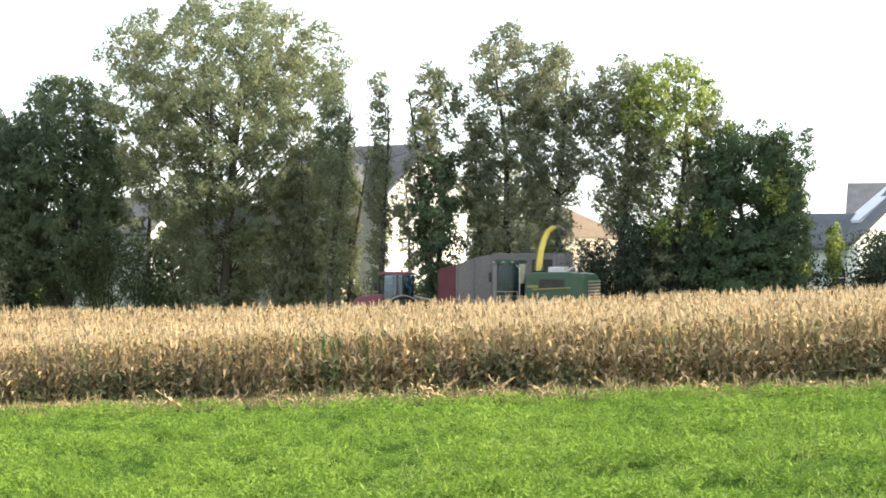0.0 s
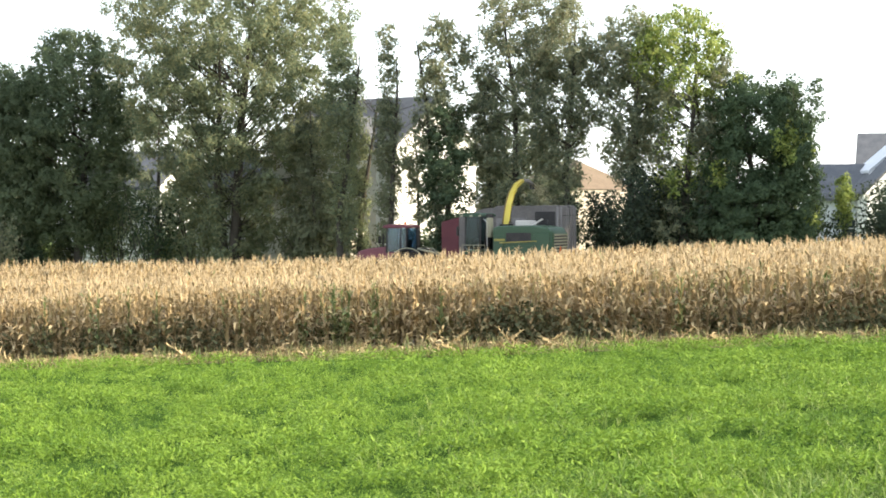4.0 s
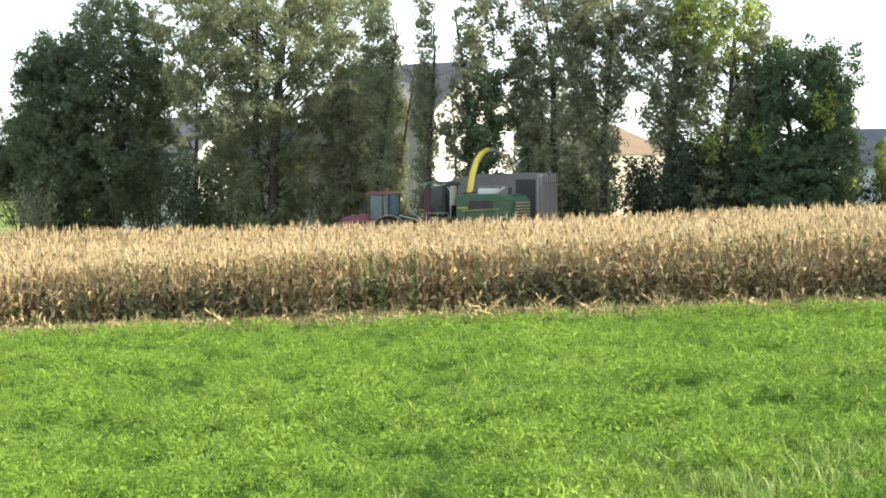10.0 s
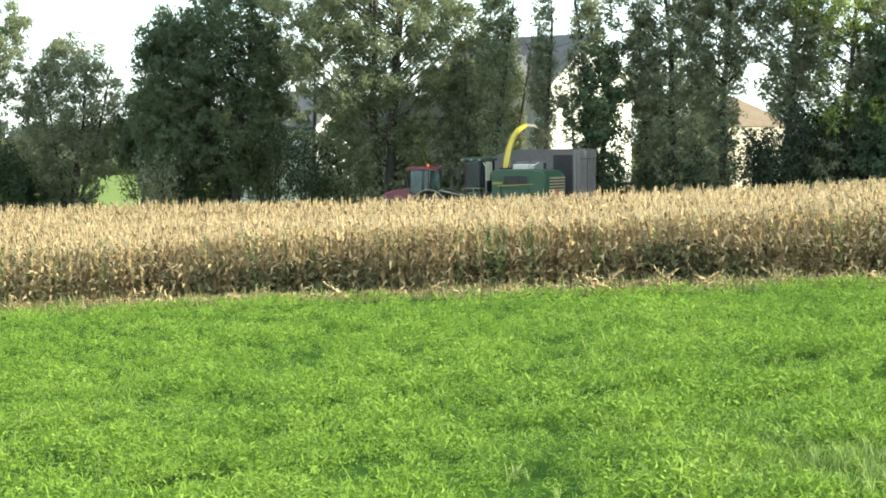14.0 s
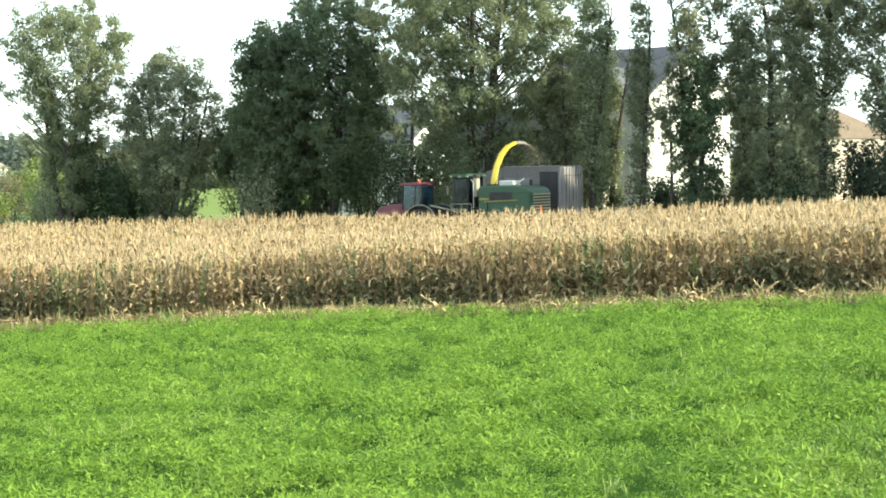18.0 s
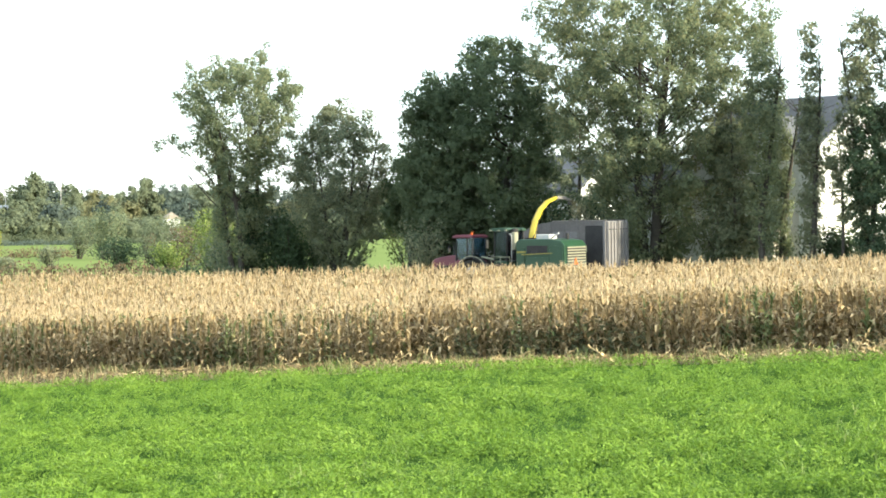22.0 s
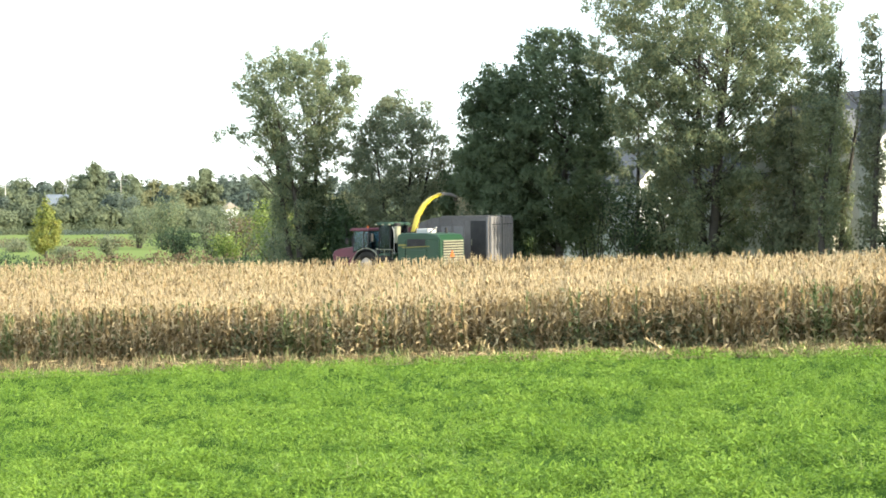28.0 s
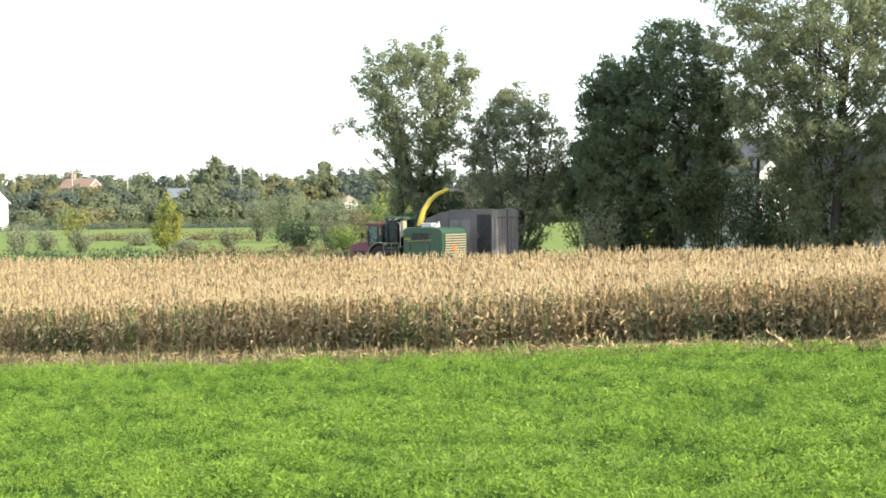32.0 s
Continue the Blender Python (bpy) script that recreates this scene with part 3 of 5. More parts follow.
tree("hackberry", "airy forked tree with yellow-green leaves", -18.2, 141, 4.75, [(0.06, 1.5), (0.3, 1.7), (0.42, 2.2), (0.5, 2.8), (0.6, 3.3), (0.72, 3.9), (0.85, 4.1), (0.93, 3.3), (0.98, 1.6)], "elm_leaf", 0.9, 125, 30000, 0.118, 0.28, 26, stems=4, group=ROW, fork=0.2,
     arms=((-6.2, 0, 0.62, 0.6), (-5.2, 0.2, 0.64, 0.6), (-4.0, -0.3, 0.6, 0.7), (4.4, 0, 0.83, 0.6), (3.5, 0, 0.84, 0.7), (1.8, 0, 0.97, 0.7), (2.3, 0.1, 1.03, 0.4), (-3.9, 0, 0.95, 0.5)))
tree("hackberry", "many-stemmed low tree with dark leaves", -15.4, 140, 3.3, [(0.1, 1.4), (0.29, 2.6), (0.5, 3.5), (0.7, 3.5), (0.84, 2.7), (0.93, 1.7), (0.98, 0.8)], "poplar_leaf", 0.9, 110, 24000, 0.118, 0.18, 27, stems=5, group=ROW, fork=0.2, arms=((2.4, 0, 0.88, 0.7), (2.5, 0.2, 0.94, 0.45), (0.5, 0, 0.98, 0.6), (3.3, 0, 0.72, 0.7)))
tree("hackberry", "small dark tree with a raised crown", -13.35, 138, 1.7, [(0.45, 1.3), (0.6, 1.9), (0.8, 1.7), (1.0, 0.7)], "maple_leaf", 0.9, 40, 6500, 0.15, 0.15, 28, group=ROW)
shrub("thicket", "dark bushy undergrowth beside a tan-roofed house", 5.5, 112, -1.5, 1.0, 0.85, "dark_leaf", 5200, 29, 0.13)
shrub("thicket", "dark bush before a tan-roofed house", 4.5, 113, -1.5, 0.35, 0.55, "dark_leaf", 4200, 28, 0.13)
shrub("thicket", "dark leafy thicket round the foot of a forked tree", -17.9, 142, -1.5, 0.55, 0.55, "shrub_leaf", 6000, 35, 0.13)
shrub("thicket", "shaded thicket beside a forked tree", -16.9, 141, -1.5, 0.1, 0.5, "oak_leaf", 4000, 36, 0.13)
shrub("thicket", "dark bush beside a grey house", 12.75, 112, -1.5, 0.6, 1.5, "dark_leaf", 13000, 30, 0.13)
tree("sapling", "pale yellow-green sapling beside a dark bush", 11.15, 112, 0.95, [(0.35, 0.2), (0.55, 0.45), (0.8, 0.45), (1.0, 0.2)], "vine_leaf", 0.35, 20, 1300, 0.11, 0.05, 31)
for k, (az, d, top, half) in enumerate([(-12.9, 130, -0.2, 0.7), (-9.7, 131, 0.9, 0.8), (-12.0, 131, -1.0, 0.35), (-11.0, 132, -1.0, 0.3), (-8.6, 129, 0.6, 0.8), (-7.4, 128, 0.4, 0.8), (-4.4, 123, 0.5, 0.6), (1.7, 116, 0.0, 0.7), (2.7, 115, -0.1, 0.7), (6.4, 113, 0.8, 0.9), (7.4, 112, 0.8, 0.8), (9.4, 112, 0.9, 0.8), (0.5, 117, -0.6, 0.6), (-16.9, 143, -0.6, 0.7), (-15.9, 142, -0.7, 0.6), (-18.6, 145, -0.5, 0.7), (-1.45, 119, -0.55, 0.5), (-0.75, 119.5, -0.6, 0.5)]):
    shrub("undergrowth", "leafy undergrowth below the trees", az, d, -1.5, top, half, "dark_leaf" if az > 6 else ("elm_leaf" if -13 < az < -4 and k % 2 else "shrub_leaf" if k % 3 else "poplar_leaf"), 1700, 40 + k, 0.13, "undergrowth")


for k, (az, d, top, half) in enumerate([(-13.3, 145, 0.4, 0.4), (-11.6, 143, -0.3, 0.4), (-9.9, 141, 0.2, 0.5), (-16.7, 149, -0.2, 0.5), (-8.3, 139, -0.3, 0.5), (-5.0, 133, 0.3, 0.4), (-4.4, 134, -0.2, 0.4), (-12.4, 140, -0.5, 0.4), (-18.9, 150, -0.4, 0.4)]):
    shrub("bush", "yellow-green bush behind the trees, backlight put into its leaf colour", az, d, -1.5, top, half, "backlit_leaf", 1500, 140 + k, 0.13, "bushes behind the trees")


# ---- houses ----
def house(name, label, az, d, turn, wide, deep, eave, peak, wall_mat, roof_mat, windows=(), hip=False, foot=0.0, chimney=False):
    """A gabled or hipped house: the gable end faces local -y; walls are slabs, the roof has thickness and overhangs."""
    x, y = at(az, d)
    ob = new(name)
    ob.matrix_world = pose(x, y, float(height(x, y)) + foot, 0, 0, turn)
    w, e, t = wide / 2, 0.35, 0.2
    for y0, y1 in ((-t, 0), (deep, deep + t)):
        out = [(-w, -1), (w, -1), (w, eave)] + ([] if hip else [(0, peak)]) + [(-w, eave)]
        part("wall", prism(out, y0, y1), M[wall_mat], ob)
    for x0 in (-w, w - t):
        part("wall", box(x0, x0 + t, 0.002, deep - 0.002, -1, eave - 0.02), M[wall_mat], ob)
    k = (peak - eave) / w
    if hip:
        bm = bmesh.new()
        b = [bm.verts.new(c) for c in ((-w - e, -e, eave), (w + e, -e, eave), (w + e, deep + e, eave), (-w - e, deep + e, eave))]
        r = [bm.verts.new(c) for c in ((0, min(w, deep * 0.4), peak), (0, max(deep - w, deep * 0.6), peak))]
        for f in ((b[0], b[1], r[0]), (b[1], b[2], r[1], r[0]), (b[2], b[3], r[1]), (b[3], b[0], r[0], r[1]), (b[3], b[2], b[1], b[0])):
            bm.faces.new(f)
        part("roof", bm, M[roof_mat], ob)
    else:
        for s in (-1, 1):
            out = [(0, peak + 0.22), (s * (w + e), eave - k * e + 0.22), (s * (w + e), eave - k * e + 0.02), (0, peak + 0.02)]
            part("roof_slope", prism(out, -e - t, deep + e + t), M[roof_mat], ob)
            rake = [(0, peak + 0.0), (s * (w + e), eave - k * e), (s * (w + e), eave - k * e - 0.2), (0, peak - 0.2)]
            part("rake_board", prism(rake, -e - t - 0.02, -e - t + 0.04), M["trim"], ob)
    for face, u, z0, ww, hh in windows:
        f = part("window_frame", box(-ww / 2 - 0.09, ww / 2 + 0.09, -0.06, 0.05, -0.09, hh + 0.09, 0.015), M["trim"], ob)
        part("pane", box(-ww / 2, ww / 2, -0.09, -0.062, 0, hh), M["house_glass"], f)
        part("glazing_bar", box(-ww / 2, ww / 2, -0.105, -0.09, hh / 2 - 0.03, hh / 2 + 0.03), M["trim"], f)
        f.matrix_local = pose(u, -t - 0.02, z0) if face == "gable" else (pose(-w - 0.02, u, z0, 0, 0, -90) if face == "left" else pose(w + 0.02, u, z0, 0, 0, 90))
    if chimney:
        part("chimney", box(-0.5, 0.5, deep * 0.7, deep * 0.7 + 0.9, peak - 1.5, peak + 1.3, 0.03), M["brick"], ob)
    return tagged(ob, label, "house")


GABLE = [("left", 2.2, 5.0, 1.0, 1.6), ("left", 2.2, 1.6, 1.0, 1.6), ("left", 6.5, 5.0, 1.0, 1.6), ("left", 6.5, 1.6, 1.0, 1.6)]
house("white_house", "tall white clapboard house with dark roof behind trees", -0.54, 127, 55, 9.0, 9.5, 8.1, 11.1, "white_siding", "dark_roof", GABLE, foot=0.2)
house("white_house_bay", "cross gable of a white clapboard house in shade", -2.98, 125.25, -35, 4.6, 5.0, 8.0, 10.1, "white_siding", "dark_roof", [("gable", -0.9, 5.2, 0.95, 1.5), ("gable", 0.9, 5.2, 0.95, 1.5), ("gable", -0.9, 1.8, 0.95, 1.5), ("gable", 0.9, 1.8, 0.95, 1.5)])
house("white_house_wing", "lower white clapboard wing with dark roof", -3.9, 131, 55, 8.0, 7.0, 5.8, 7.8, "white_siding", "dark_roof", [("left", 2.0, 4.4, 1.0, 1.5), ("left", 5.0, 4.4, 1.0, 1.5), ("gable", -2.0, 4.4, 1.0, 1.5)])
house("white_house", "white clapboard house with dark roof behind the large tree", -7.75, 148, 62, 7.0, 9, 6.2, 8.7, "white_siding", "dark_roof", [("gable", -2.0, 3.4, 1.1, 1.5), ("gable", 2.0, 3.4, 1.1, 1.5), ("gable", -2.0, 0.8, 1.1, 1.5), ("left", 3, 3.4, 1.1, 1.5), ("left", 6.5, 3.4, 1.1, 1.5)])
house("tan_house", "house with sunlit tan hip roof", 4.35, 150, 35, 6.4, 8, 5.5, 7.8, "tan_siding", "tan_roof", [("gable", 0, 2.4, 1.2, 1.4)], hip=True)
house("grey_house", "grey clapboard house with dark roof and white trim", 11.75, 150, -104, 9, 14, 5.9, 8.9, "grey_siding", "dark_roof", [("gable", 0, 4.2, 1.1, 1.5), ("right", 3, 3.2, 1.1, 1.5)])
house("garage", "low pale garage with dark roof", 10.55, 143, -104, 7, 9, 4.3, 6.5, "grey_siding", "dark_roof", [("gable", 0, 1.6, 0.9, 1.2), ("right", 2, 1.6, 0.9, 1.2)])
house("porch_gable", "front gable with white rake boards on a grey house", 13.2, 138, 4, 7, 4, 4.6, 8.0, "white_siding", "dark_roof", [("gable", 0, 4.0, 1.0, 1.3)])
house("upper_gable", "white gable with pale roof above a dark porch roof", 13.3, 141.5, 4, 7, 2.5, 6.1, 9.0, "white_siding", "pale_roof", [("gable", 0, 5.2, 1.0, 1.3)])
house("garden_shed", "small beige shed behind a tree trunk", -2.9, 122.5, 62, 1.0, 1.0, 2.9, 3.0, "tan_siding", "brown_roof")
# a tree added out of view beside the field; its shadow falls across the alfalfa
tree("unseen_shade_tree", "unseen slim leafy tree added to cast a long shadow on the alfalfa", 47.8, 37.3, 8.3, [(0.3, 0.4), (0.6, 0.65), (0.9, 0.75), (1.0, 0.6)], "maple_leaf", 0.5, 120, 15000, 0.14, 0.12, 90, wide=0.9)
# another added tree beyond the view, placed to keep sun off the machines
tree("unseen_shade_tree", "unseen tall broad tree added to shade the lane beside the corn", 19.9, 104, 9.4, [(0.1, 2.4), (0.3, 4.2), (0.55, 5.0), (0.8, 4.4), (1.0, 2.0)], "maple_leaf", 1.3, 200, 11000, 0.42, 0.4, 91)


# ---- machines; each faces local -x, with its far side at +y ----
def wheel(parent, x, y, r, w, rim_mat, lugs=0):
    """A tyre with a rounded tread and lugs, a dished rim and a hub."""
    ob = new("wheel")
    child(ob, parent)
    ob.location = (x, y, r)
    prof = [(0.55 * r, -w / 2), (0.9 * r, -w / 2), (0.98 * r, -w * 0.36), (r, 0), (0.98 * r, w * 0.36), (0.9 * r, w / 2), (0.55 * r, w / 2), (0.55 * r, -w / 2)]
    n = 28
    v = [(p * math.cos(a * 2 * math.pi / n), q, p * math.sin(a * 2 * math.pi / n)) for a in range(n) for p, q in prof[:-1]]
    k = len(prof) - 1
    f = [(a * k + i, a * k + (i + 1) % k, ((a + 1) % n) * k + (i + 1) % k, ((a + 1) % n) * k + i) for a in range(n) for i in range(k)]
    me = mesh_from("tyre", v, f, [M["rubber"]], smooth=True)
    bm = bmesh.new()
    bm.from_mesh(me)
    for i in range(lugs):
        for s in (-1, 1):
            one = box(-0.03, 0.03, 0.0, w * 0.5, r * 0.965, r * 1.03)
            bmesh.ops.transform(one, matrix=Matrix.Rotation(2 * math.pi * (i + 0.25 * s) / lugs, 4, "Y") @ Matrix.Rotation(0.6 * s, 4, "Z") @ Matrix.Diagonal((1, s, 1, 1)), verts=one.verts)
            join(bm, one)
    part("tyre", bm, M["rubber"], ob)
    rim = rod((0, -w * 0.40, 0), (0, w * 0.40, 0), 0.56 * r, sides=24)
    part("rim", rim, M[rim_mat], ob)
    hub = rod((0, -w * 0.46, 0), (0, w * 0.46, 0), 0.16 * r, sides=12)
    part("hub", hub, M["dark_steel"], ob)
    return ob


def bent(points, w, h, bm=None):
    """A rectangular duct along a bent line, open in section like a chute."""
    p = [Vector(q) for q in points]
    one = bmesh.new()
    rings = []
    for i, q in enumerate(p):
        t = (p[min(i + 1, len(p) - 1)] - p[max(i - 1, 0)]).normalized()
        side = t.cross(Vector((0, 0, 1)))
        side = side.normalized() if side.length > 0.05 else Vector((1, 0, 0))
        up = side.cross(t).normalized()
        k = 1 - 0.35 * i / (len(p) - 1)
        rings.append([one.verts.new(q + side * a * w * k / 2 + up * b * h * k / 2) for a, b in ((-1, -0.8), (-0.8, -1), (0.8, -1), (1, -0.8), (1, 0.8), (0.8, 1), (-0.8, 1), (-1, 0.8))])
    for a, b in zip(rings, rings[1:]):
        for i in range(8):
            one.faces.new((a[i], a[(i + 1) % 8], b[(i + 1) % 8], b[i]))
    one.faces.new(rings[0][::-1])
    one.faces.new(rings[-1])
    return join(bm, one)


SPOUT = [(0, 0.0, 2.9), (-0.01, 0.2, 3.6), (-0.05, 0.6, 4.3), (-0.12, 1.3, 4.95), (-0.2, 2.2, 5.4), (-0.27, 3.3, 5.66), (-0.3, 4.3, 5.66), (-0.3, 5.0, 5.5)]


def build_harvester():
    ob = new("forage_harvester")
    hood = [(-0.3, 1.25), (-0.3, 3.1), (0.0, 3.22), (1.9, 3.24), (2.75, 3.14), (3.0, 2.87), (3.0, 1.15), (2.2, 0.95), (0.2, 0.95)]
    body = part("body", prism(hood, -1.25, 1.25, 0.07), M["green_paint"], ob)
    part("side_vent", box(0.45, 1.85, -1.275, -1.24, 2.35, 2.86, 0.02), M["dark_steel"], body, "dark recessed air intake")
    part("side_panel", box(-0.24, 0.3, -1.285, -1.25, 1.5, 2.75, 0.03), M["green_paint"], body)
    part("side_panel", box(0.34, 1.95, -1.285, -1.25, 1.4, 2.2, 0.03), M["green_paint"], body)
    part("side_panel", box(2.0, 2.9, -1.285, -1.25, 1.4, 2.85, 0.03), M["green_paint"], body)
    stripe = prism([(0.1, 2.3), (2.2, 2.4), (2.2, 2.45), (0.1, 2.36)], -1.31, -1.288)
    part("stripe", stripe, M["decal"], body, "yellow stripe")
    part("badge", box(-0.22, 0.4, -1.305, -1.287, 2.42, 2.54, 0.01), M["decal"], body, "yellow badge")
    grille = part("rear_grille", box(2.995, 3.06, -1.12, 1.12, 1.35, 2.85, 0.03), M["green_paint"], ob)
    for i in range(9):
        part("slat", box(3.058, 3.10, -1.05, 1.05, 1.42 + i * 0.16, 1.50 + i * 0.16, 0.01), M["tan_metal"], grille)
    for i in range(8):
        part("gap", box(3.045, 3.066, -1.06, 1.06, 1.502 + i * 0.16, 1.578 + i * 0.16), M["dark_steel"], grille)
    tri = bmesh.new()
    lo, hi = [[tri.verts.new((x, y - 0.2, z)) for y, z in ((-0.24, 1.75), (0.24, 1.75), (0.0, 2.16))] for x in (3.105, 3.135)]
    tri.faces.new(lo)
    tri.faces.new(hi)
    for k in range(3):
        tri.faces.new((lo[k], lo[(k + 1) % 3], hi[(k + 1) % 3], hi[k]))
    part("warning_triangle", tri, M["orange"], grille, "orange-red slow vehicle triangle")
    part("hood_box", box(0.75, 1.65, -0.7, 0.2, 3.2, 3.5, 0.04), M["white_paint"], ob, "white intake box on the hood")
    part("brace", rod((1.7, -0.7, 3.22), (2.3, -0.7, 3.58), 0.05), M["white_paint"], ob, "pale slanting brace")
    part("exhaust", rod((2.1, 0.6, 3.1), (2.1, 0.6, 3.55), 0.09), M["dark_steel"], ob)
    cab = part("cab", box(-2.05, -1.1, -0.95, 0.95, 1.35, 1.95, 0.05), M["green_paint"], ob)
    for x, y in ((-2.0, -0.9), (-2.0, 0.9), (-1.15, -0.9), (-1.15, 0.9)):
        part("pillar", rod((x, y, 1.9), (x * 0.985, y, 3.72), 0.055), M["dark_steel"], cab)
    part("roof", prism([(-2.3, 3.7), (-2.25, 3.84), (-2.0, 3.9), (-1.2, 3.9), (-0.98, 3.82), (-0.98, 3.7)], -1.05, 1.05, 0.04), M["cab_roof"], cab, "dusty dark cab roof")
    for x0, x1, y0, y1 in ((-1.95, -1.2, -0.93, -0.91), (-1.95, -1.2, 0.91, 0.93), (-2.02, -2.00, -0.85, 0.85), (-1.15, -1.13, -0.85, 0.85)):
        part("window", box(x0, x1, y0, y1, 1.97, 3.68), M["clear_glass"], cab)
    part("seat", prism([(-1.5, 2.0), (-1.5, 2.4), (-1.15, 2.4), (-1.1, 3.0), (-0.98, 3.0), (-0.98, 2.0)], -0.28, 0.28, 0.04), M["dark_steel"], cab)
    part("steering_column", rod((-1.9, 0, 1.95), (-1.7, 0, 2.55), 0.06), M["dark_steel"], cab)
    part("steering_wheel", rod((-1.72, 0, 2.53), (-1.70, 0, 2.57), 0.2, sides=14), M["dark_steel"], cab)
    part("air_stack", box(-0.78, -0.5, -1.0, -0.6, 2.6, 3.66, 0.05), M["tan_metal"], ob, "dusty tan air stack behind the cab")
    part("stack_cap", rod((-0.64, -0.8, 3.66), (-0.64, -0.8, 3.86), 0.2, sides=14), M["dark_steel"], ob)
    part("console", box(-1.75, -1.3, -0.75, -0.35, 1.95, 2.5, 0.05), M["dark_steel"], cab)
    part("deck_rail", rod((-2.1, -1.12, 2.2), (-0.8, -1.12, 2.2), 0.02), M["tan_metal"], ob)
    for x in (-2.1, -1.45, -0.8):
        part("rail_post", rod((x, -1.12, 1.35), (x, -1.12, 2.2), 0.02), M["tan_metal"], ob)
    part("deck", box(-2.3, -0.8, -1.3, -0.96, 1.28, 1.36, 0.02), M["dark_steel"], ob)
    for x in (-2.15, -1.6, -1.1):
        part("work_light", box(x - 0.08, x + 0.08, -1.1, -1.03, 3.7, 3.8, 0.02), M["tan_metal"], cab)
    rail = rod((-0.68, -1.1, 1.9), (-0.68, -1.1, 3.4), 0.018)
    rod((-0.68, -1.1, 3.4), (-0.9, -1.0, 3.6), 0.018, rail)
    part("handrail", rail, M["white_paint"], ob)
    part("mirror", box(-2.3, -2.2, -1.45, -1.22, 2.7, 3.2, 0.02), M["dark_steel"], ob)
    part("ladder", box(-0.8, -0.3, -1.42, -1.3, 0.5, 1.3, 0.02), M["dark_steel"], ob)
    spout = part("spout", bent(SPOUT[:6], 0.34, 0.26), M["yellow_paint"], ob, "curved yellow discharge spout")
    # narrower brown duct, offset towards -x, darker than the yellow spout
    part("spout_strip", bent([(x - 0.19, y + 0.02, z - 0.03) for x, y, z in SPOUT[:6]], 0.15, 0.22), M["spout_brown"], spout, "darker brown strip along the front side of the spout")
    part("spout_cap", bent(SPOUT[5:], 0.26, 0.2), M["wagon_door"], spout, "bare metal spout end")
    part("flap", prism([(-0.45, 5.48), (-0.15, 5.48), (-0.15, 5.2), (-0.45, 5.2)], 5.02, 5.14, 0.01), M["dark_steel"], spout)
    part("spout_ram", rod((0.16, 0.0, 3.3), (0.05, 0.75, 4.4), 0.045), M["dark_steel"], spout)
    part("turret", rod((0, 0, 2.95), (0, 0, 3.3), 0.36, sides=16), M["dark_steel"], ob)
    header = part("corn_header", prism([(-5.2, 0.25), (-4.9, 0.75), (-3.4, 1.1), (-2.9, 0.9), (-2.9, 0.3)], -2.2, 2.2, 0.05), M["green_paint"], ob)
    for i in range(7):
        y = -2.1 + i * 0.7
        part("divider", rod((-3.5, y, 0.85), (-5.9, y, 0.2), 0.16, r2=0.03), M["yellow_paint"], header)
    wheels = [(wheel(ob, -1.35, s * 1.2, 0.9, 0.65, "yellow_paint", 18), 0.9) for s in (-1, 1)] + [(wheel(ob, 2.1, s * 1.05, 0.62, 0.45, "yellow_paint", 14), 0.62) for s in (-1, 1)]
    return tagged(ob, "green forage harvester with curved yellow spout, cutting corn", "harvester"), wheels


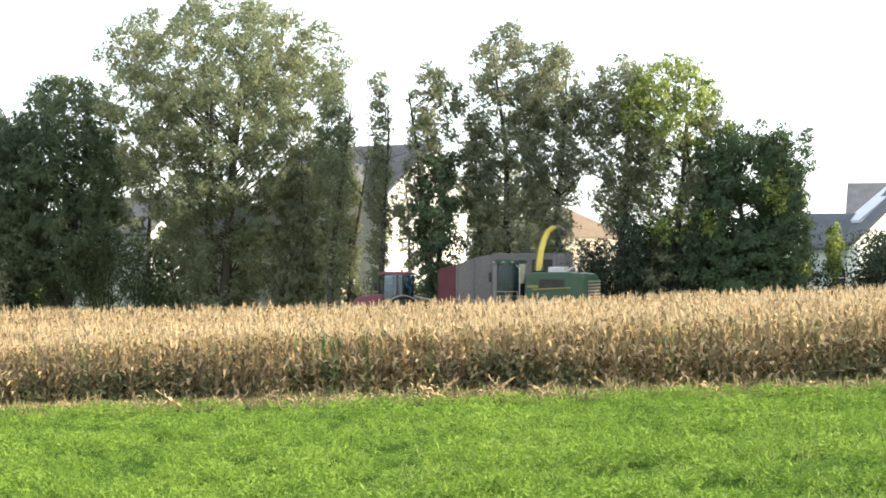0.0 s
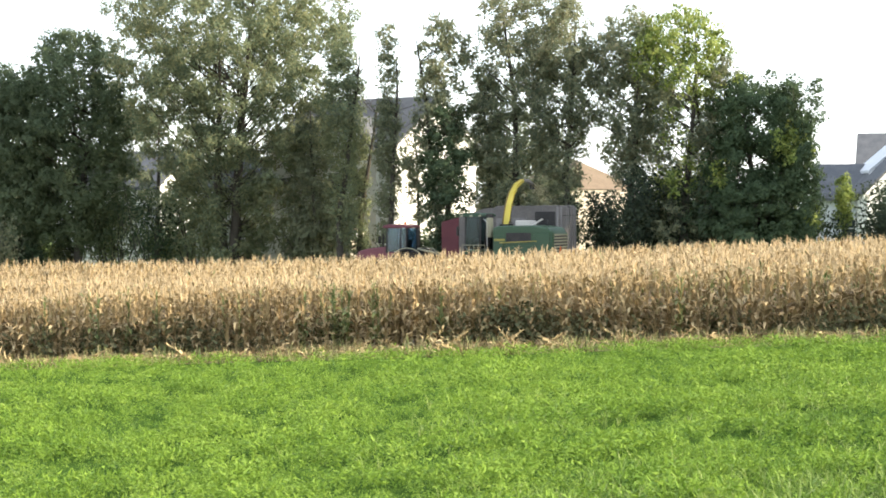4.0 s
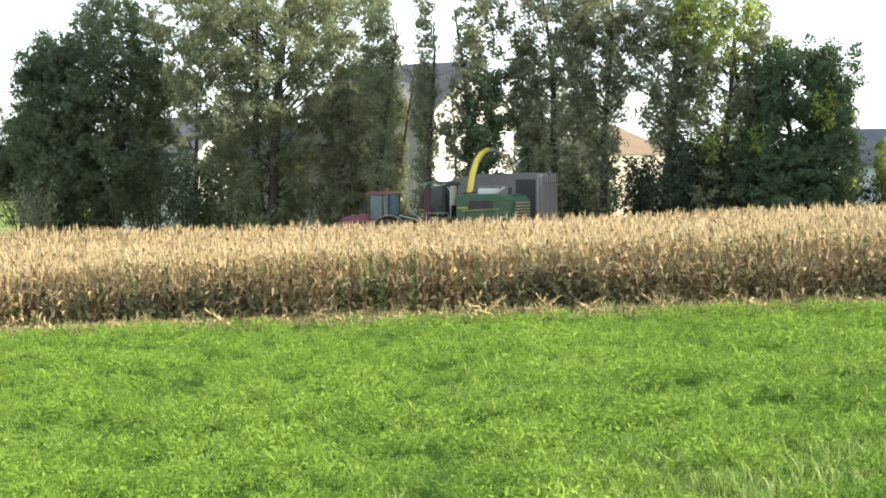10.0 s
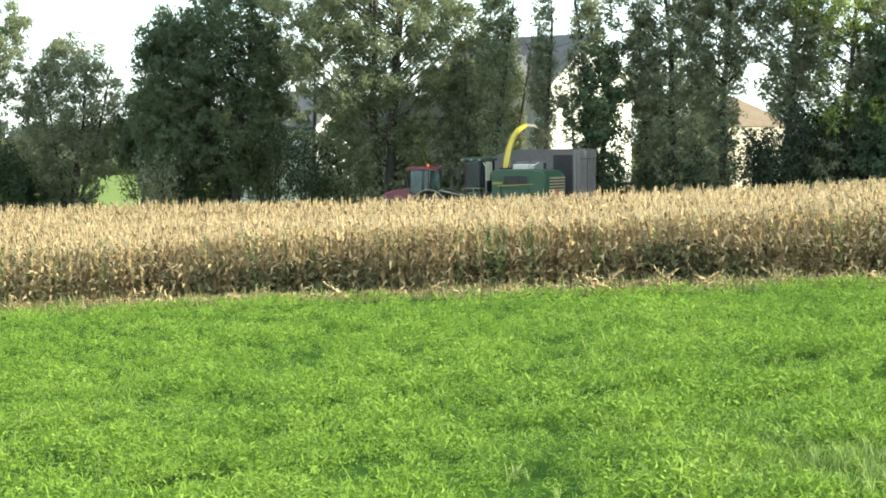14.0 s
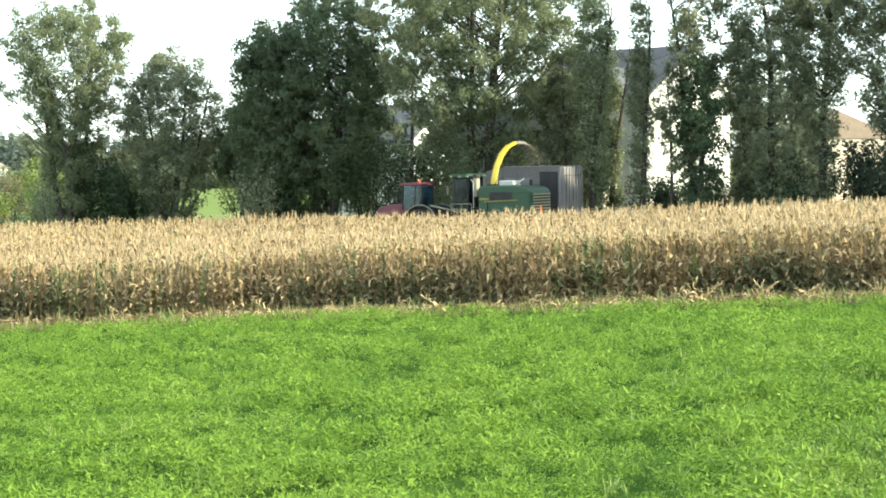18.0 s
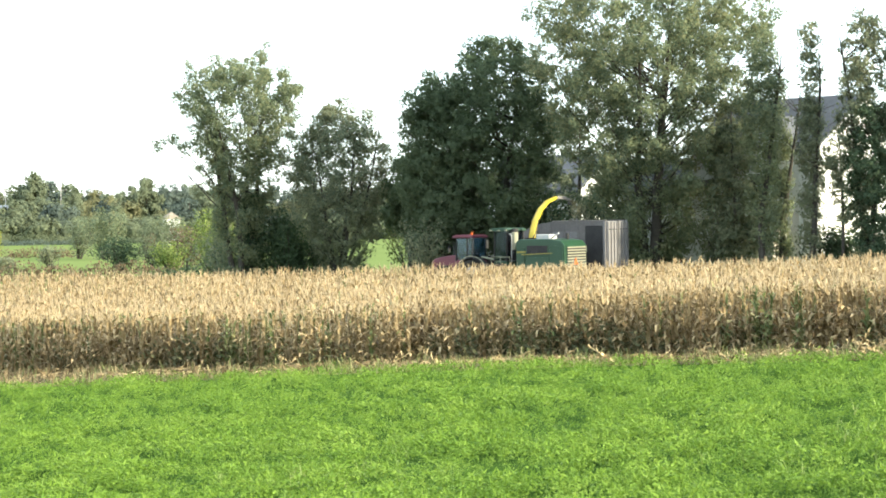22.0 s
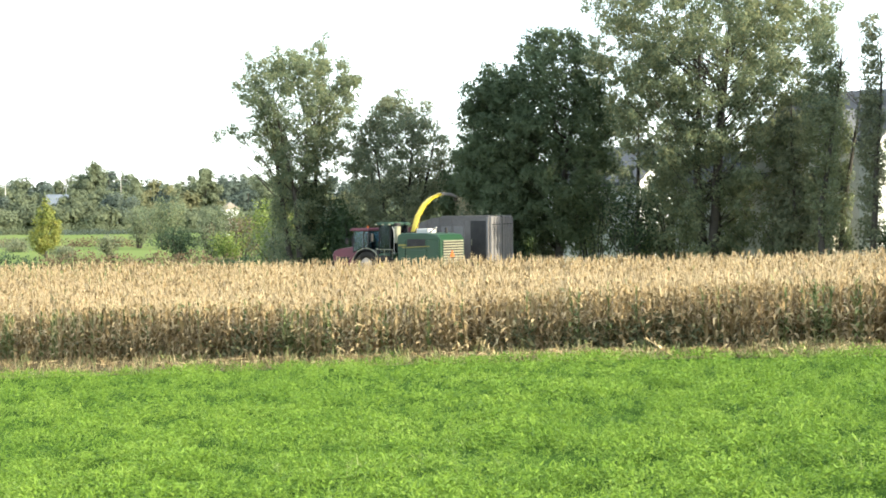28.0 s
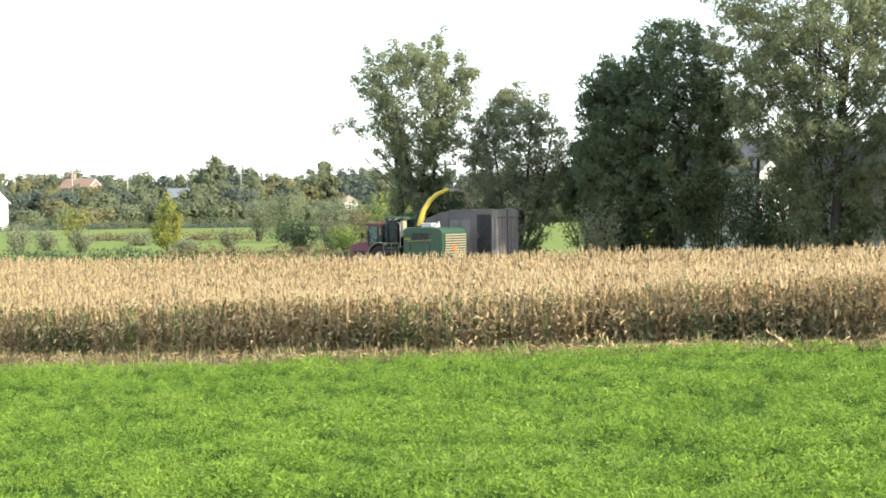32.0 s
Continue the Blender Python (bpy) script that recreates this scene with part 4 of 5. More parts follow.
def build_tractor():
    ob = new("tractor")
    part("hood", prism([(-1.95, 1.0), (-2.0, 1.7), (-1.85, 1.95), (-1.3, 2.1), (-0.1, 2.24), (-0.1, 1.0)], -0.48, 0.48, 0.07), M["red_paint"], ob)
    part("front_grille", box(-2.02, -1.96, -0.4, 0.4, 1.1, 1.6, 0.02), M["dark_steel"], ob)
    for s in (-1, 1):
        part("headlight", box(-2.03, -1.96, s * 0.35 - 0.1, s * 0.35 + 0.1, 1.6, 1.7, 0.01), M["white_paint"], ob)
        part("side_vent", box(-1.6, -0.6, s * 0.49 - 0.01, s * 0.49 + 0.01, 1.2, 1.55), M["dark_steel"], ob)
    part("chassis", box(-2.0, 1.9, -0.35, 0.35, 0.6, 1.1, 0.05), M["dark_steel"], ob)
    cab = part("cab", box(-0.05, 1.3, -0.8, 0.8, 1.2, 1.9, 0.06), M["red_paint"], ob)
    for x, y in ((0.02, -0.76), (0.02, 0.76), (0.85, -0.78), (1.2, -0.76), (1.2, 0.76)):
        part("pillar", rod((x, y, 1.85), (x + 0.05, y * 0.96, 3.3), 0.06), M["dark_steel"], cab)
    for x0, x1, y0, y1 in ((0.06, 1.18, -0.78, -0.765), (0.06, 1.18, 0.765, 0.78), (0.0, 0.015, -0.72, 0.72), (1.235, 1.25, -0.72, 0.72)):
        part("window", box(x0, x1, y0, y1, 1.92, 3.25), M["cab_glass"], cab)
    part("roof", prism([(-0.2, 3.27), (-0.15, 3.4), (0.1, 3.47), (1.1, 3.47), (1.35, 3.38), (1.35, 3.27)], -0.9, 0.9, 0.04), M["red_paint"], cab)
    part("seat", prism([(0.6, 1.9), (0.6, 2.15), (1.0, 2.15), (1.05, 2.6), (1.15, 2.6), (1.15, 1.9)], -0.25, 0.25, 0.03), M["dark_steel"], cab)
    part("beacon", rod((1.1, -0.6, 3.46), (1.1, -0.6, 3.62), 0.07), M["orange"], cab, "orange warning beacon")
    part("rear_panel", box(0.88, 1.18, -0.74, -0.70, 1.9, 3.2, 0.02), M["dark_steel"], cab, "dark cab quarter panel")
    part("mirror", box(-0.3, -0.22, -1.25, -1.0, 2.4, 2.8, 0.02), M["dark_steel"], cab)
    part("mirror_arm", rod((-0.02, -0.78, 2.7), (-0.26, -1.1, 2.7), 0.02), M["dark_steel"], cab)
    for s in (-1, 1):
        arch = [(0.5 + 1.0 + 1.14 * math.cos(a), 0.98 + 1.14 * math.sin(a)) for a in np.linspace(0.35, 2.8, 9)]
        arch += [(1.5 + 1.07 * math.cos(a), 0.98 + 1.07 * math.sin(a)) for a in np.linspace(2.8, 0.35, 9)]
        fender = part("fender", prism(arch, s * 0.82, s * 1.35), M["dark_steel"], ob, "dark rear mudguard")
        part("fender_trim", prism([(q * 1.01 - 0.015, w * 1.01) for q, w in arch[:9]] + [(q * 1.03 - 0.045, w * 1.03) for q, w in arch[8::-1]], s * 1.30, s * 1.36), M["tan_metal"], fender)
    part("exhaust", rod((-0.35, -0.42, 2.0), (-0.35, -0.42, 2.95), 0.05), M["dark_steel"], ob)
    part("lift_arm", rod((1.9, -0.75, 2.1), (3.5, -0.5, 1.75), 0.06), M["tan_metal"], ob, "dusty lift arm behind the cab")
    part("drawbar", box(1.8, 2.6, -0.08, 0.08, 0.5, 0.62, 0.02), M["dark_steel"], ob)
    wheels = [(wheel(ob, 1.5, s * 1.08, 0.98, 0.5, "white_paint", 18), 0.98) for s in (-1, 1)] + [(wheel(ob, -1.55, s * 0.95, 0.64, 0.42, "white_paint", 14), 0.64) for s in (-1, 1)]
    return tagged(ob, "dark red tractor with blue-tinted cab glass pulling a wagon", "tractor"), wheels


def build_wagon():
    """Origin on the ground under the near rear corner's line; the box runs forward along -x."""
    ob = new("forage_wagon")
    L, w = 6.9, 1.22
    side = [(-L, 1.0), (-L, 3.3), (-L + 1.0, 3.55), (-L + 2.4, 4.0), (-L + 3.2, 4.1), (0, 4.12), (0, 1.0)]
    for s in (-1, 1):
        y0 = s * w - 0.03
        part("side_wall", prism([(-L + 1.02, 1.0), (-L + 1.02, 3.55), (-L + 2.4, 4.0), (-L + 3.2, 4.1), (0, 4.12), (0, 1.0)], y0, y0 + 0.06), M["wagon_steel"], ob)
        part("front_panel", prism([(-L, 1.0), (-L, 3.3), (-L + 1.0, 3.55), (-L + 1.0, 1.0)], y0 - 0.01 * s, y0 + 0.06 - 0.01 * s), M["shaded_wagon_red"], ob, "red front side panel with shade put into its dull colour")
        for i in range(7):
            x = -L + 1.1 + i * 0.95
            top = 3.5 if i == 0 else (3.9 if i == 1 else 4.08)
            part("rib", box(x, x + 0.09, s * (w + 0.03), s * (w + 0.065), 1.0, top, 0.01), M["wagon_steel"], ob)
        part("top_rail", rod((-L + 3.2, s * w, 4.12), (0, s * w, 4.14), 0.05), M["wagon_steel"], ob)
        part("sill", box(-L, 0, s * (w + 0.0), s * (w + 0.09), 0.92, 1.06, 0.01), M["shaded_wagon_red"], ob)
    hatch = part("side_hatch", box(-1.4, -0.25, -w - 0.075, -w - 0.032, 1.35, 3.85, 0.01), M["dark_steel"], ob, "dark steel hatch in the side")
    part("hatch_handle", rod((-1.3, -w - 0.1, 2.3), (-1.3, -w - 0.1, 2.7), 0.02), M["tan_metal"], hatch)
    for x in (-3.25, -2.3):
        part("side_plate", box(x - 0.42, x + 0.42, -w - 0.05, -w - 0.032, 1.3, 3.5, 0.005), M["wagon_door"], ob, "paler dusty side plate")
    part("corner_post", box(-0.16, -0.02, -w - 0.1, -w - 0.032, 0.95, 4.1, 0.01), M["wagon_door"], ob)
    part("floor", box(-L, 0, -w + 0.04, w - 0.04, 0.96, 1.04), M["dark_steel"], ob)
    part("front_wall", box(-L - 0.05, -L, -w, w, 1.0, 3.25, 0.01), M["shaded_wagon_red"], ob)
    for y0, y1 in ((-w - 0.02, -0.03), (0.03, w + 0.02)):
        d = part("rear_door", box(0.0, 0.08, y0, y1, 1.0, 4.12, 0.02), M["wagon_door"], ob, "pale dusty rear door")
        for k in (0.05, 0.36, 0.67, 0.95):
            y = y0 + (y1 - y0) * k
            part("door_rib", box(0.082, 0.15, y - 0.04, y + 0.04, 1.05, 4.08, 0.01), M["wagon_door"], d)
        for z in (1.3, 3.6):
            part("door_hinge", box(0.082, 0.12, y0 + 0.1, y1 - 0.1, z, z + 0.06, 0.01), M["dark_steel"], d)
    part("door_post", box(0.05, 0.14, -0.06, 0.06, 0.95, 4.15, 0.01), M["dark_steel"], ob)
    for s in (-1, 1):
        part("tail_light", box(0.09, 0.14, s * 0.9 - 0.12, s * 0.9 + 0.12, 0.8, 0.95, 0.01), M["red_lens"], ob)
    part("bumper", box(0.0, 0.1, -1.1, 1.1, 0.76, 0.92, 0.02), M["dark_steel"], ob)
    part("chassis", box(-L, 0, -0.45, 0.45, 0.72, 0.95, 0.02), M["dark_steel"], ob)
    part("tongue", rod((-L, 0, 0.8), (-L - 1.6, 0, 0.56), 0.08), M["dark_steel"], ob)
    load = bmesh.new()
    bmesh.ops.create_grid(load, x_segments=28, y_segments=12, size=1.0)
    for q in load.verts:
        X, Y = q.co.x, q.co.y
        q.co = Vector(((X * 0.47 - 0.5) * L, Y * (w - 0.06), 3.1 + 0.45 * math.exp(-((X - 0.1) / 0.5) ** 2) * (1 - Y * Y * 0.6) + 0.08 * noise.noise((X * 9, Y * 4, 1))))
    part("chopped_load", load, M["chaff"], ob, "heap of chopped corn")
    wheels = []
    for x in (-1.9, -3.0, -5.9):
        wheels += [(wheel(ob, x, s * 1.0, 0.5, 0.36, "white_paint", 0), 0.5) for s in (-1, 1)]
    return tagged(ob, "tall grey steel forage wagon with dull red front", "wagon"), wheels


M["spout_brown"] = material("spout_brown", (0.10, 0.075, 0.035), (0.2, 0.15, 0.06), 2.0, 0.8, 0.3)
M["cab_roof"] = material("cab_roof", (0.03, 0.062, 0.042), (0.05, 0.085, 0.058), 1.5, 0.7, 0.2)
harvester, harvester_wheels = build_harvester()
tractor, tractor_wheels = build_tractor()
wagon, wagon_wheels = build_wagon()


def build_stream(name, seed, count):
    """Chopped crop flying from the spout's end down into the wagon, in loose bits."""
    rng = np.random.default_rng(seed)
    t = rng.random(count) ** 0.8
    p = np.stack([-0.3 + 1.0 * t, 5.05 + 0.1 * t, 5.46 - 0.3 * t - 1.6 * t * t], 1)
    p += rng.normal(size=(count, 3)) * (0.04 + 0.34 * t[:, None]) * np.array([1.2, 1, 0.8])
    v, f = leaves(p, rng, 0.022)
    return tagged(new(name, mesh_from(name, v, f, [M["chaff"]])), "stream of chopped corn falling into the wagon", "chopped corn", kind="stuff")


stream = build_stream("chopped_corn", 5, 3000)


# ---- far distance on the left: lawns, hedges, young trees, woods, roofs and poles ----
def wood_tree(az, d, top, radius, leaf_mat, seed, count=900):
    rng = np.random.default_rng(seed)
    count = int(count * 3.0)
    x, y = at(az, d)
    z = float(height(x, y)) - 0.3
    tall = EYE + d * math.tan(radians(top)) - z
    ob = new("woodland_tree")
    ob.location = (x, y, z)
    stem = branch((0, 0, 0), (rng.normal() * 0.03, 0, 1), tall * 0.9, rng, 6, 0.02, 0.04)
    child(new("trunk", mesh_from("trunk", *tube(stem, np.linspace(0.35, 0.05, 7), 5), [M["bark"]])), ob)
    n = 64
    lumps = rng.normal(size=(n, 3)) + (0, 0, 0.15)
    lumps /= np.linalg.norm(lumps, axis=1)[:, None]
    lumps *= rng.uniform(0.3, 0.92, (n, 1)) * np.array([radius, radius, tall * 0.42])
    lumps[:, 2] += tall * 0.52
    lumps[0] = (0, 0, tall * 0.86)
    lumps[1:15, 2] = tall * rng.uniform(0.1, 0.35, 14)
    c, way = sprays(lumps, radius * rng.uniform(0.13, 0.3, n), count, rng, 0.9, 2, 0.3)
    way = way + 0.8 * (c - (0, 0, tall * 0.5)) / np.array([radius, radius, tall * 0.5])
    ok = (c[:, 2] > 0.1) & (c[:, 2] < tall)
    v, f = facing_leaves(c[ok], way[ok], rng, 0.00076 * d, 0.4)
    child(new("crown", mesh_from("crown", v, f, [M[leaf_mat]])), ob)
    return tagged(ob, "distant woodland tree in early autumn leaf", "tree", "distant woods")


def far_woods():
    rng = np.random.default_rng(77)
    kinds = ["hazed_far_leaf", "hazed_far_leaf", "hazed_far_dark", "hazed_far_warm", "hazed_far_leaf"]
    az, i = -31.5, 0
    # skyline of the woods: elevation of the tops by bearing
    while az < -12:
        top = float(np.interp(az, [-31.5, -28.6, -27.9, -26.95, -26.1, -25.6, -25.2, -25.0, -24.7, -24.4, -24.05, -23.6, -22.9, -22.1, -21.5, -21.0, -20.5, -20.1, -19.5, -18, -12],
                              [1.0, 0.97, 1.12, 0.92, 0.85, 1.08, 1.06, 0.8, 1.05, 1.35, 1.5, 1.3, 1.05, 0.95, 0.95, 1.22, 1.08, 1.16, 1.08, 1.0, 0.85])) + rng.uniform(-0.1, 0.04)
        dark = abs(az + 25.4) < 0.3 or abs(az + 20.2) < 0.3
        wood_tree(az, rng.uniform(462, 520), top, rng.uniform(4.5, 7.0), "hazed_far_dark" if dark else kinds[int(rng.integers(5))], 1000 + i, 1700)
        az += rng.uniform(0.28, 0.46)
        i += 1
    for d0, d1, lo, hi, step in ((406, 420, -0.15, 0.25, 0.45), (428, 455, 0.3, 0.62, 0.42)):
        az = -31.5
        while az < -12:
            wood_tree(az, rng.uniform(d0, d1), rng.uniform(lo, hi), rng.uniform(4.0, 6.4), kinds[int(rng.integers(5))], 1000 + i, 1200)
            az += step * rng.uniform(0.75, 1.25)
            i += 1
    wood_tree(-24.05, 450, 1.6, 4.2, "hazed_far_leaf", 1500, 2600)
    wood_tree(-20.95, 440, 1.3, 4.0, "hazed_far_leaf", 1501, 2400)
    wood_tree(-23.35, 412, 0.5, 4.4, "hazed_far_dark", 1502, 2600)
    wood_tree(-24.6, 414, 0.62, 4.2, "hazed_far_leaf", 1503, 2200)
    wood_tree(-23.75, 425, 0.72, 4.6, "hazed_far_leaf", 1504, 2200)
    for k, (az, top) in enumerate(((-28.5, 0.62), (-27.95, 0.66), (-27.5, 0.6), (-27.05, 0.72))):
        wood_tree(az, 449, top, 4.4, "hazed_far_leaf" if k % 2 else "hazed_far_warm", 1510 + k, 1800)
    az = 11.6
    while az > -12:
        wood_tree(az, rng.uniform(250, 300), rng.uniform(0.2, 0.9), rng.uniform(3, 5), kinds[i % 5], 1000 + i, 500)
        az -= rng.uniform(0.9, 1.6)
        if abs(az + 11.2) < 0.6 or abs(az + 5.5) < 0.5:
            az -= 1.1
        i += 1


far_woods()


def hedge(az0, d0, az1, d1, tall, leaf_mat, label, seed):
    rng = np.random.default_rng(seed)
    (x0, y0), (x1, y1) = at(az0, d0), at(az1, d1)
    n = int(math.hypot(x1 - x0, y1 - y0) * 130)
    t = rng.random(n)
    c = np.stack([x0 + (x1 - x0) * t, y0 + (y1 - y0) * t, np.zeros(n)], 1)
    ox, oy = c[0, 0], c[0, 1]
    c[:, 2] = height(c[:, 0], c[:, 1]) - height(ox, oy)
    r = tall * (0.75 + 0.25 * np.sin(t * 23 + seed) * np.sin(t * 9))
    a, q = rng.uniform(0, 3.1416, n), rng.random(n) ** 0.4
    c[:, 0] += np.cos(a) * q * r * 0.9 + rng.normal(size=n) * 0.1
    c[:, 1] += rng.normal(size=n) * 0.8
    c[:, 2] += np.sin(a) * q * r
    c[:, :2] -= (ox, oy)
    v, f = leaves(c, rng, 0.15)
    ob = new("hedge", mesh_from("hedge", v, f, [M[leaf_mat]]))
    ob.location = (ox, oy, float(height(ox, oy)))
    return tagged(ob, label, "hedge", "garden hedges")


hedge(-24.9, 262, -23.0, 262, 1.5, "russet_leaf", "long low reddish-brown hedge on the lawn", 1)
hedge(-27.6, 268, -26.0, 268, 1.4, "russet_leaf", "low reddish-brown hedge on lawn", 2)
hedge(-22.4, 262, -20.9, 258, 1.7, "shrub_leaf", "low dark hedge on the lawn", 3)
hedge(-31.0, 398, -19.5, 398, 2.4, "hazed_far_leaf", "tall grey-green hedge at the far side of the lawn", 4)
hedge(-31.0, 392, -28.2, 392, 1.3, "hazed_far_dark", "dark clipped hedge beyond the lawn", 5)
hedge(-27.8, 392, -26.7, 392, 1.5, "hazed_far_dark", "dark clipped hedge beyond the lawn", 6)
hedge(-25.0, 392, -22.6, 392, 1.3, "hazed_far_dark", "dark clipped hedge beyond the lawn", 7)
hedge(-31.0, 178, -25.5, 172, 1.7, "shrub_leaf", "rough weedy hedge behind the corn", 8)
hedge(-25.5, 172, -20.0, 160, 1.8, "russet_leaf", "rough weedy hedge with reddish stems", 9)
hedge(-20.5, 160, -14.5, 146, 1.4, "shrub_leaf", "rough dark hedge below the trees", 10)

tree("young_tree", "young tree turning yellow on the lawn", -25.4, 205, 0.33, [(0.1, 0.8), (0.28, 1.6), (0.5, 1.5), (0.75, 1.0), (0.92, 0.5), (1.0, 0.25)], "yellow_leaf", 0.7, 40, 3800, 0.13, 0.1, 61)
shrub("young_tree", "slim young tree turning yellow", -28.0, 230, -1.4, -0.05, 0.22, "yellow_leaf", 900, 62, 0.16)
shrub("young_tree", "young tree with yellow-green leaves", -22.0, 240, -1.3, 0.28, 0.45, "elm_leaf", 2000, 63, 0.17)
shrub("young_tree", "young tree with yellow-green leaves beside the big trees", -18.95, 170, -1.3, 0.2, 0.6, "vine_leaf", 2600, 64, 0.14)
shrub("young_tree", "small grey-green tree on the lawn", -22.8, 250, -1.3, 0.0, 0.4, "hazed_far_leaf", 1300, 65, 0.18)
shrub("shrub", "russet shrub behind the corn field", -19.8, 180, -1.3, -0.3, 0.5, "russet_leaf", 1500, 66, 0.14)
shrub("shrub", "grey-green shrub behind the corn field", -20.7, 185, -1.3, -0.1, 0.6, "hazed_far_leaf", 1900, 67, 0.15)
shrub("shrub", "leafy green shrub behind the corn", -21.6, 188, -1.3, -0.55, 0.5, "shrub_leaf", 1400, 68, 0.14)
shrub("shrub", "leafy green shrub behind the corn", -20.2, 176, -1.3, -0.7, 0.5, "vine_leaf", 1200, 69, 0.13)
for k, (az, d, top, half) in enumerate(((-23.65, 205, -0.75, 0.25), (-27.9, 205, -0.75, 0.28), (-29.6, 200, -0.55, 0.42), (-28.8, 215, -0.7, 0.3), (-26.2, 235, -0.8, 0.35), (-24.8, 200, -1.05, 0.4))):
    shrub("shrub", "rounded grey-green shrub on the lawn", az, d, -1.4, top, half, "poplar_leaf", 1000, 300 + k, 0.14)

house("far_house", "small distant white house with tan roof", -20.15, 356, 28, 2.7, 4.2, 3.9, 5.2, "white_siding", "brown_roof", hip=True, foot=0.8)
house("far_house", "distant house with dark roof and a white gable", -25.3, 424, -62, 2.4, 3.6, 5.4, 7.0, "white_siding", "slate_roof", foot=0.9)
for az, top in ((-20.45, 0.02), (-20.0, -0.02)):
    shrub("shrub", "yellow-green shrub before a far white house", az, 330, -1.4, top, 0.22, "elm_leaf", 2200, 310, 0.18)
house("far_house", "distant house with reddish roof and chimney", -27.45, 460, 84, 6, 7.2, 8.7, 10.7, "brick", "red_roof", chimney=True)
house("far_house", "distant white gabled house", -30.3, 396, 60, 7, 9, 5.7, 9.0, "white_siding", "dark_roof")


def utility_pole(az, d, top):
    x, y = at(az, d)
    ob = new("utility_pole")
    z = float(height(x, y))
    ob.location = (x, y, z)
    tall = EYE + d * math.tan(radians(top)) - z
    part("post", rod((0, 0, 0), (0, 0, tall), 0.11, r2=0.08), M["pole_wood"], ob)
    for k in (0.7, 2.2):
        part("crossarm", rod((-1.4, 0.1, tall - k), (1.4, -0.1, tall - k), 0.06), M["pole_wood"], ob)
    for sx in (-1.2, -0.5, 0.5, 1.2):
        part("insulator", rod((sx, 0, tall - 0.62), (sx, 0, tall - 0.35), 0.07), M["white_paint"], ob)
    return tagged(ob, "weathered wooden utility pole rising above the trees", "utility pole", "utility poles")


POLES = [(-28.05, 458, 1.0), (-26.5, 458, 0.98), (-24.82, 458, 1.12), (-23.28, 458, 1.12)]
for az, d, top in POLES:
    utility_pole(az, d, top)


def wire(a, b, k):
    (x0, y0), (x1, y1) = at(a[0], a[1]), at(b[0], b[1])
    z0, z1 = EYE + a[1] * math.tan(radians(a[2])) - 0.7, EYE + b[1] * math.tan(radians(b[2])) - 0.7
    t = np.linspace(0, 1, 9)
    p = np.stack([x0 + (x1 - x0) * t, y0 + (y1 - y0) * t + k * 0.8, z0 + (z1 - z0) * t - 2.0 * t * (1 - t)], 1)
    o = p[0].copy()
    ob = new("power_line", mesh_from("power_line", *tube(p - o, np.full(9, 0.035), 4), [M["dark_steel"]]))
    ob.location = o
    tagged(ob, "sagging power line between the poles", "power line", kind="structure")


for a, b in zip(POLES, POLES[1:]):
    for k in (-1, 1):
        wire(a, b, k)


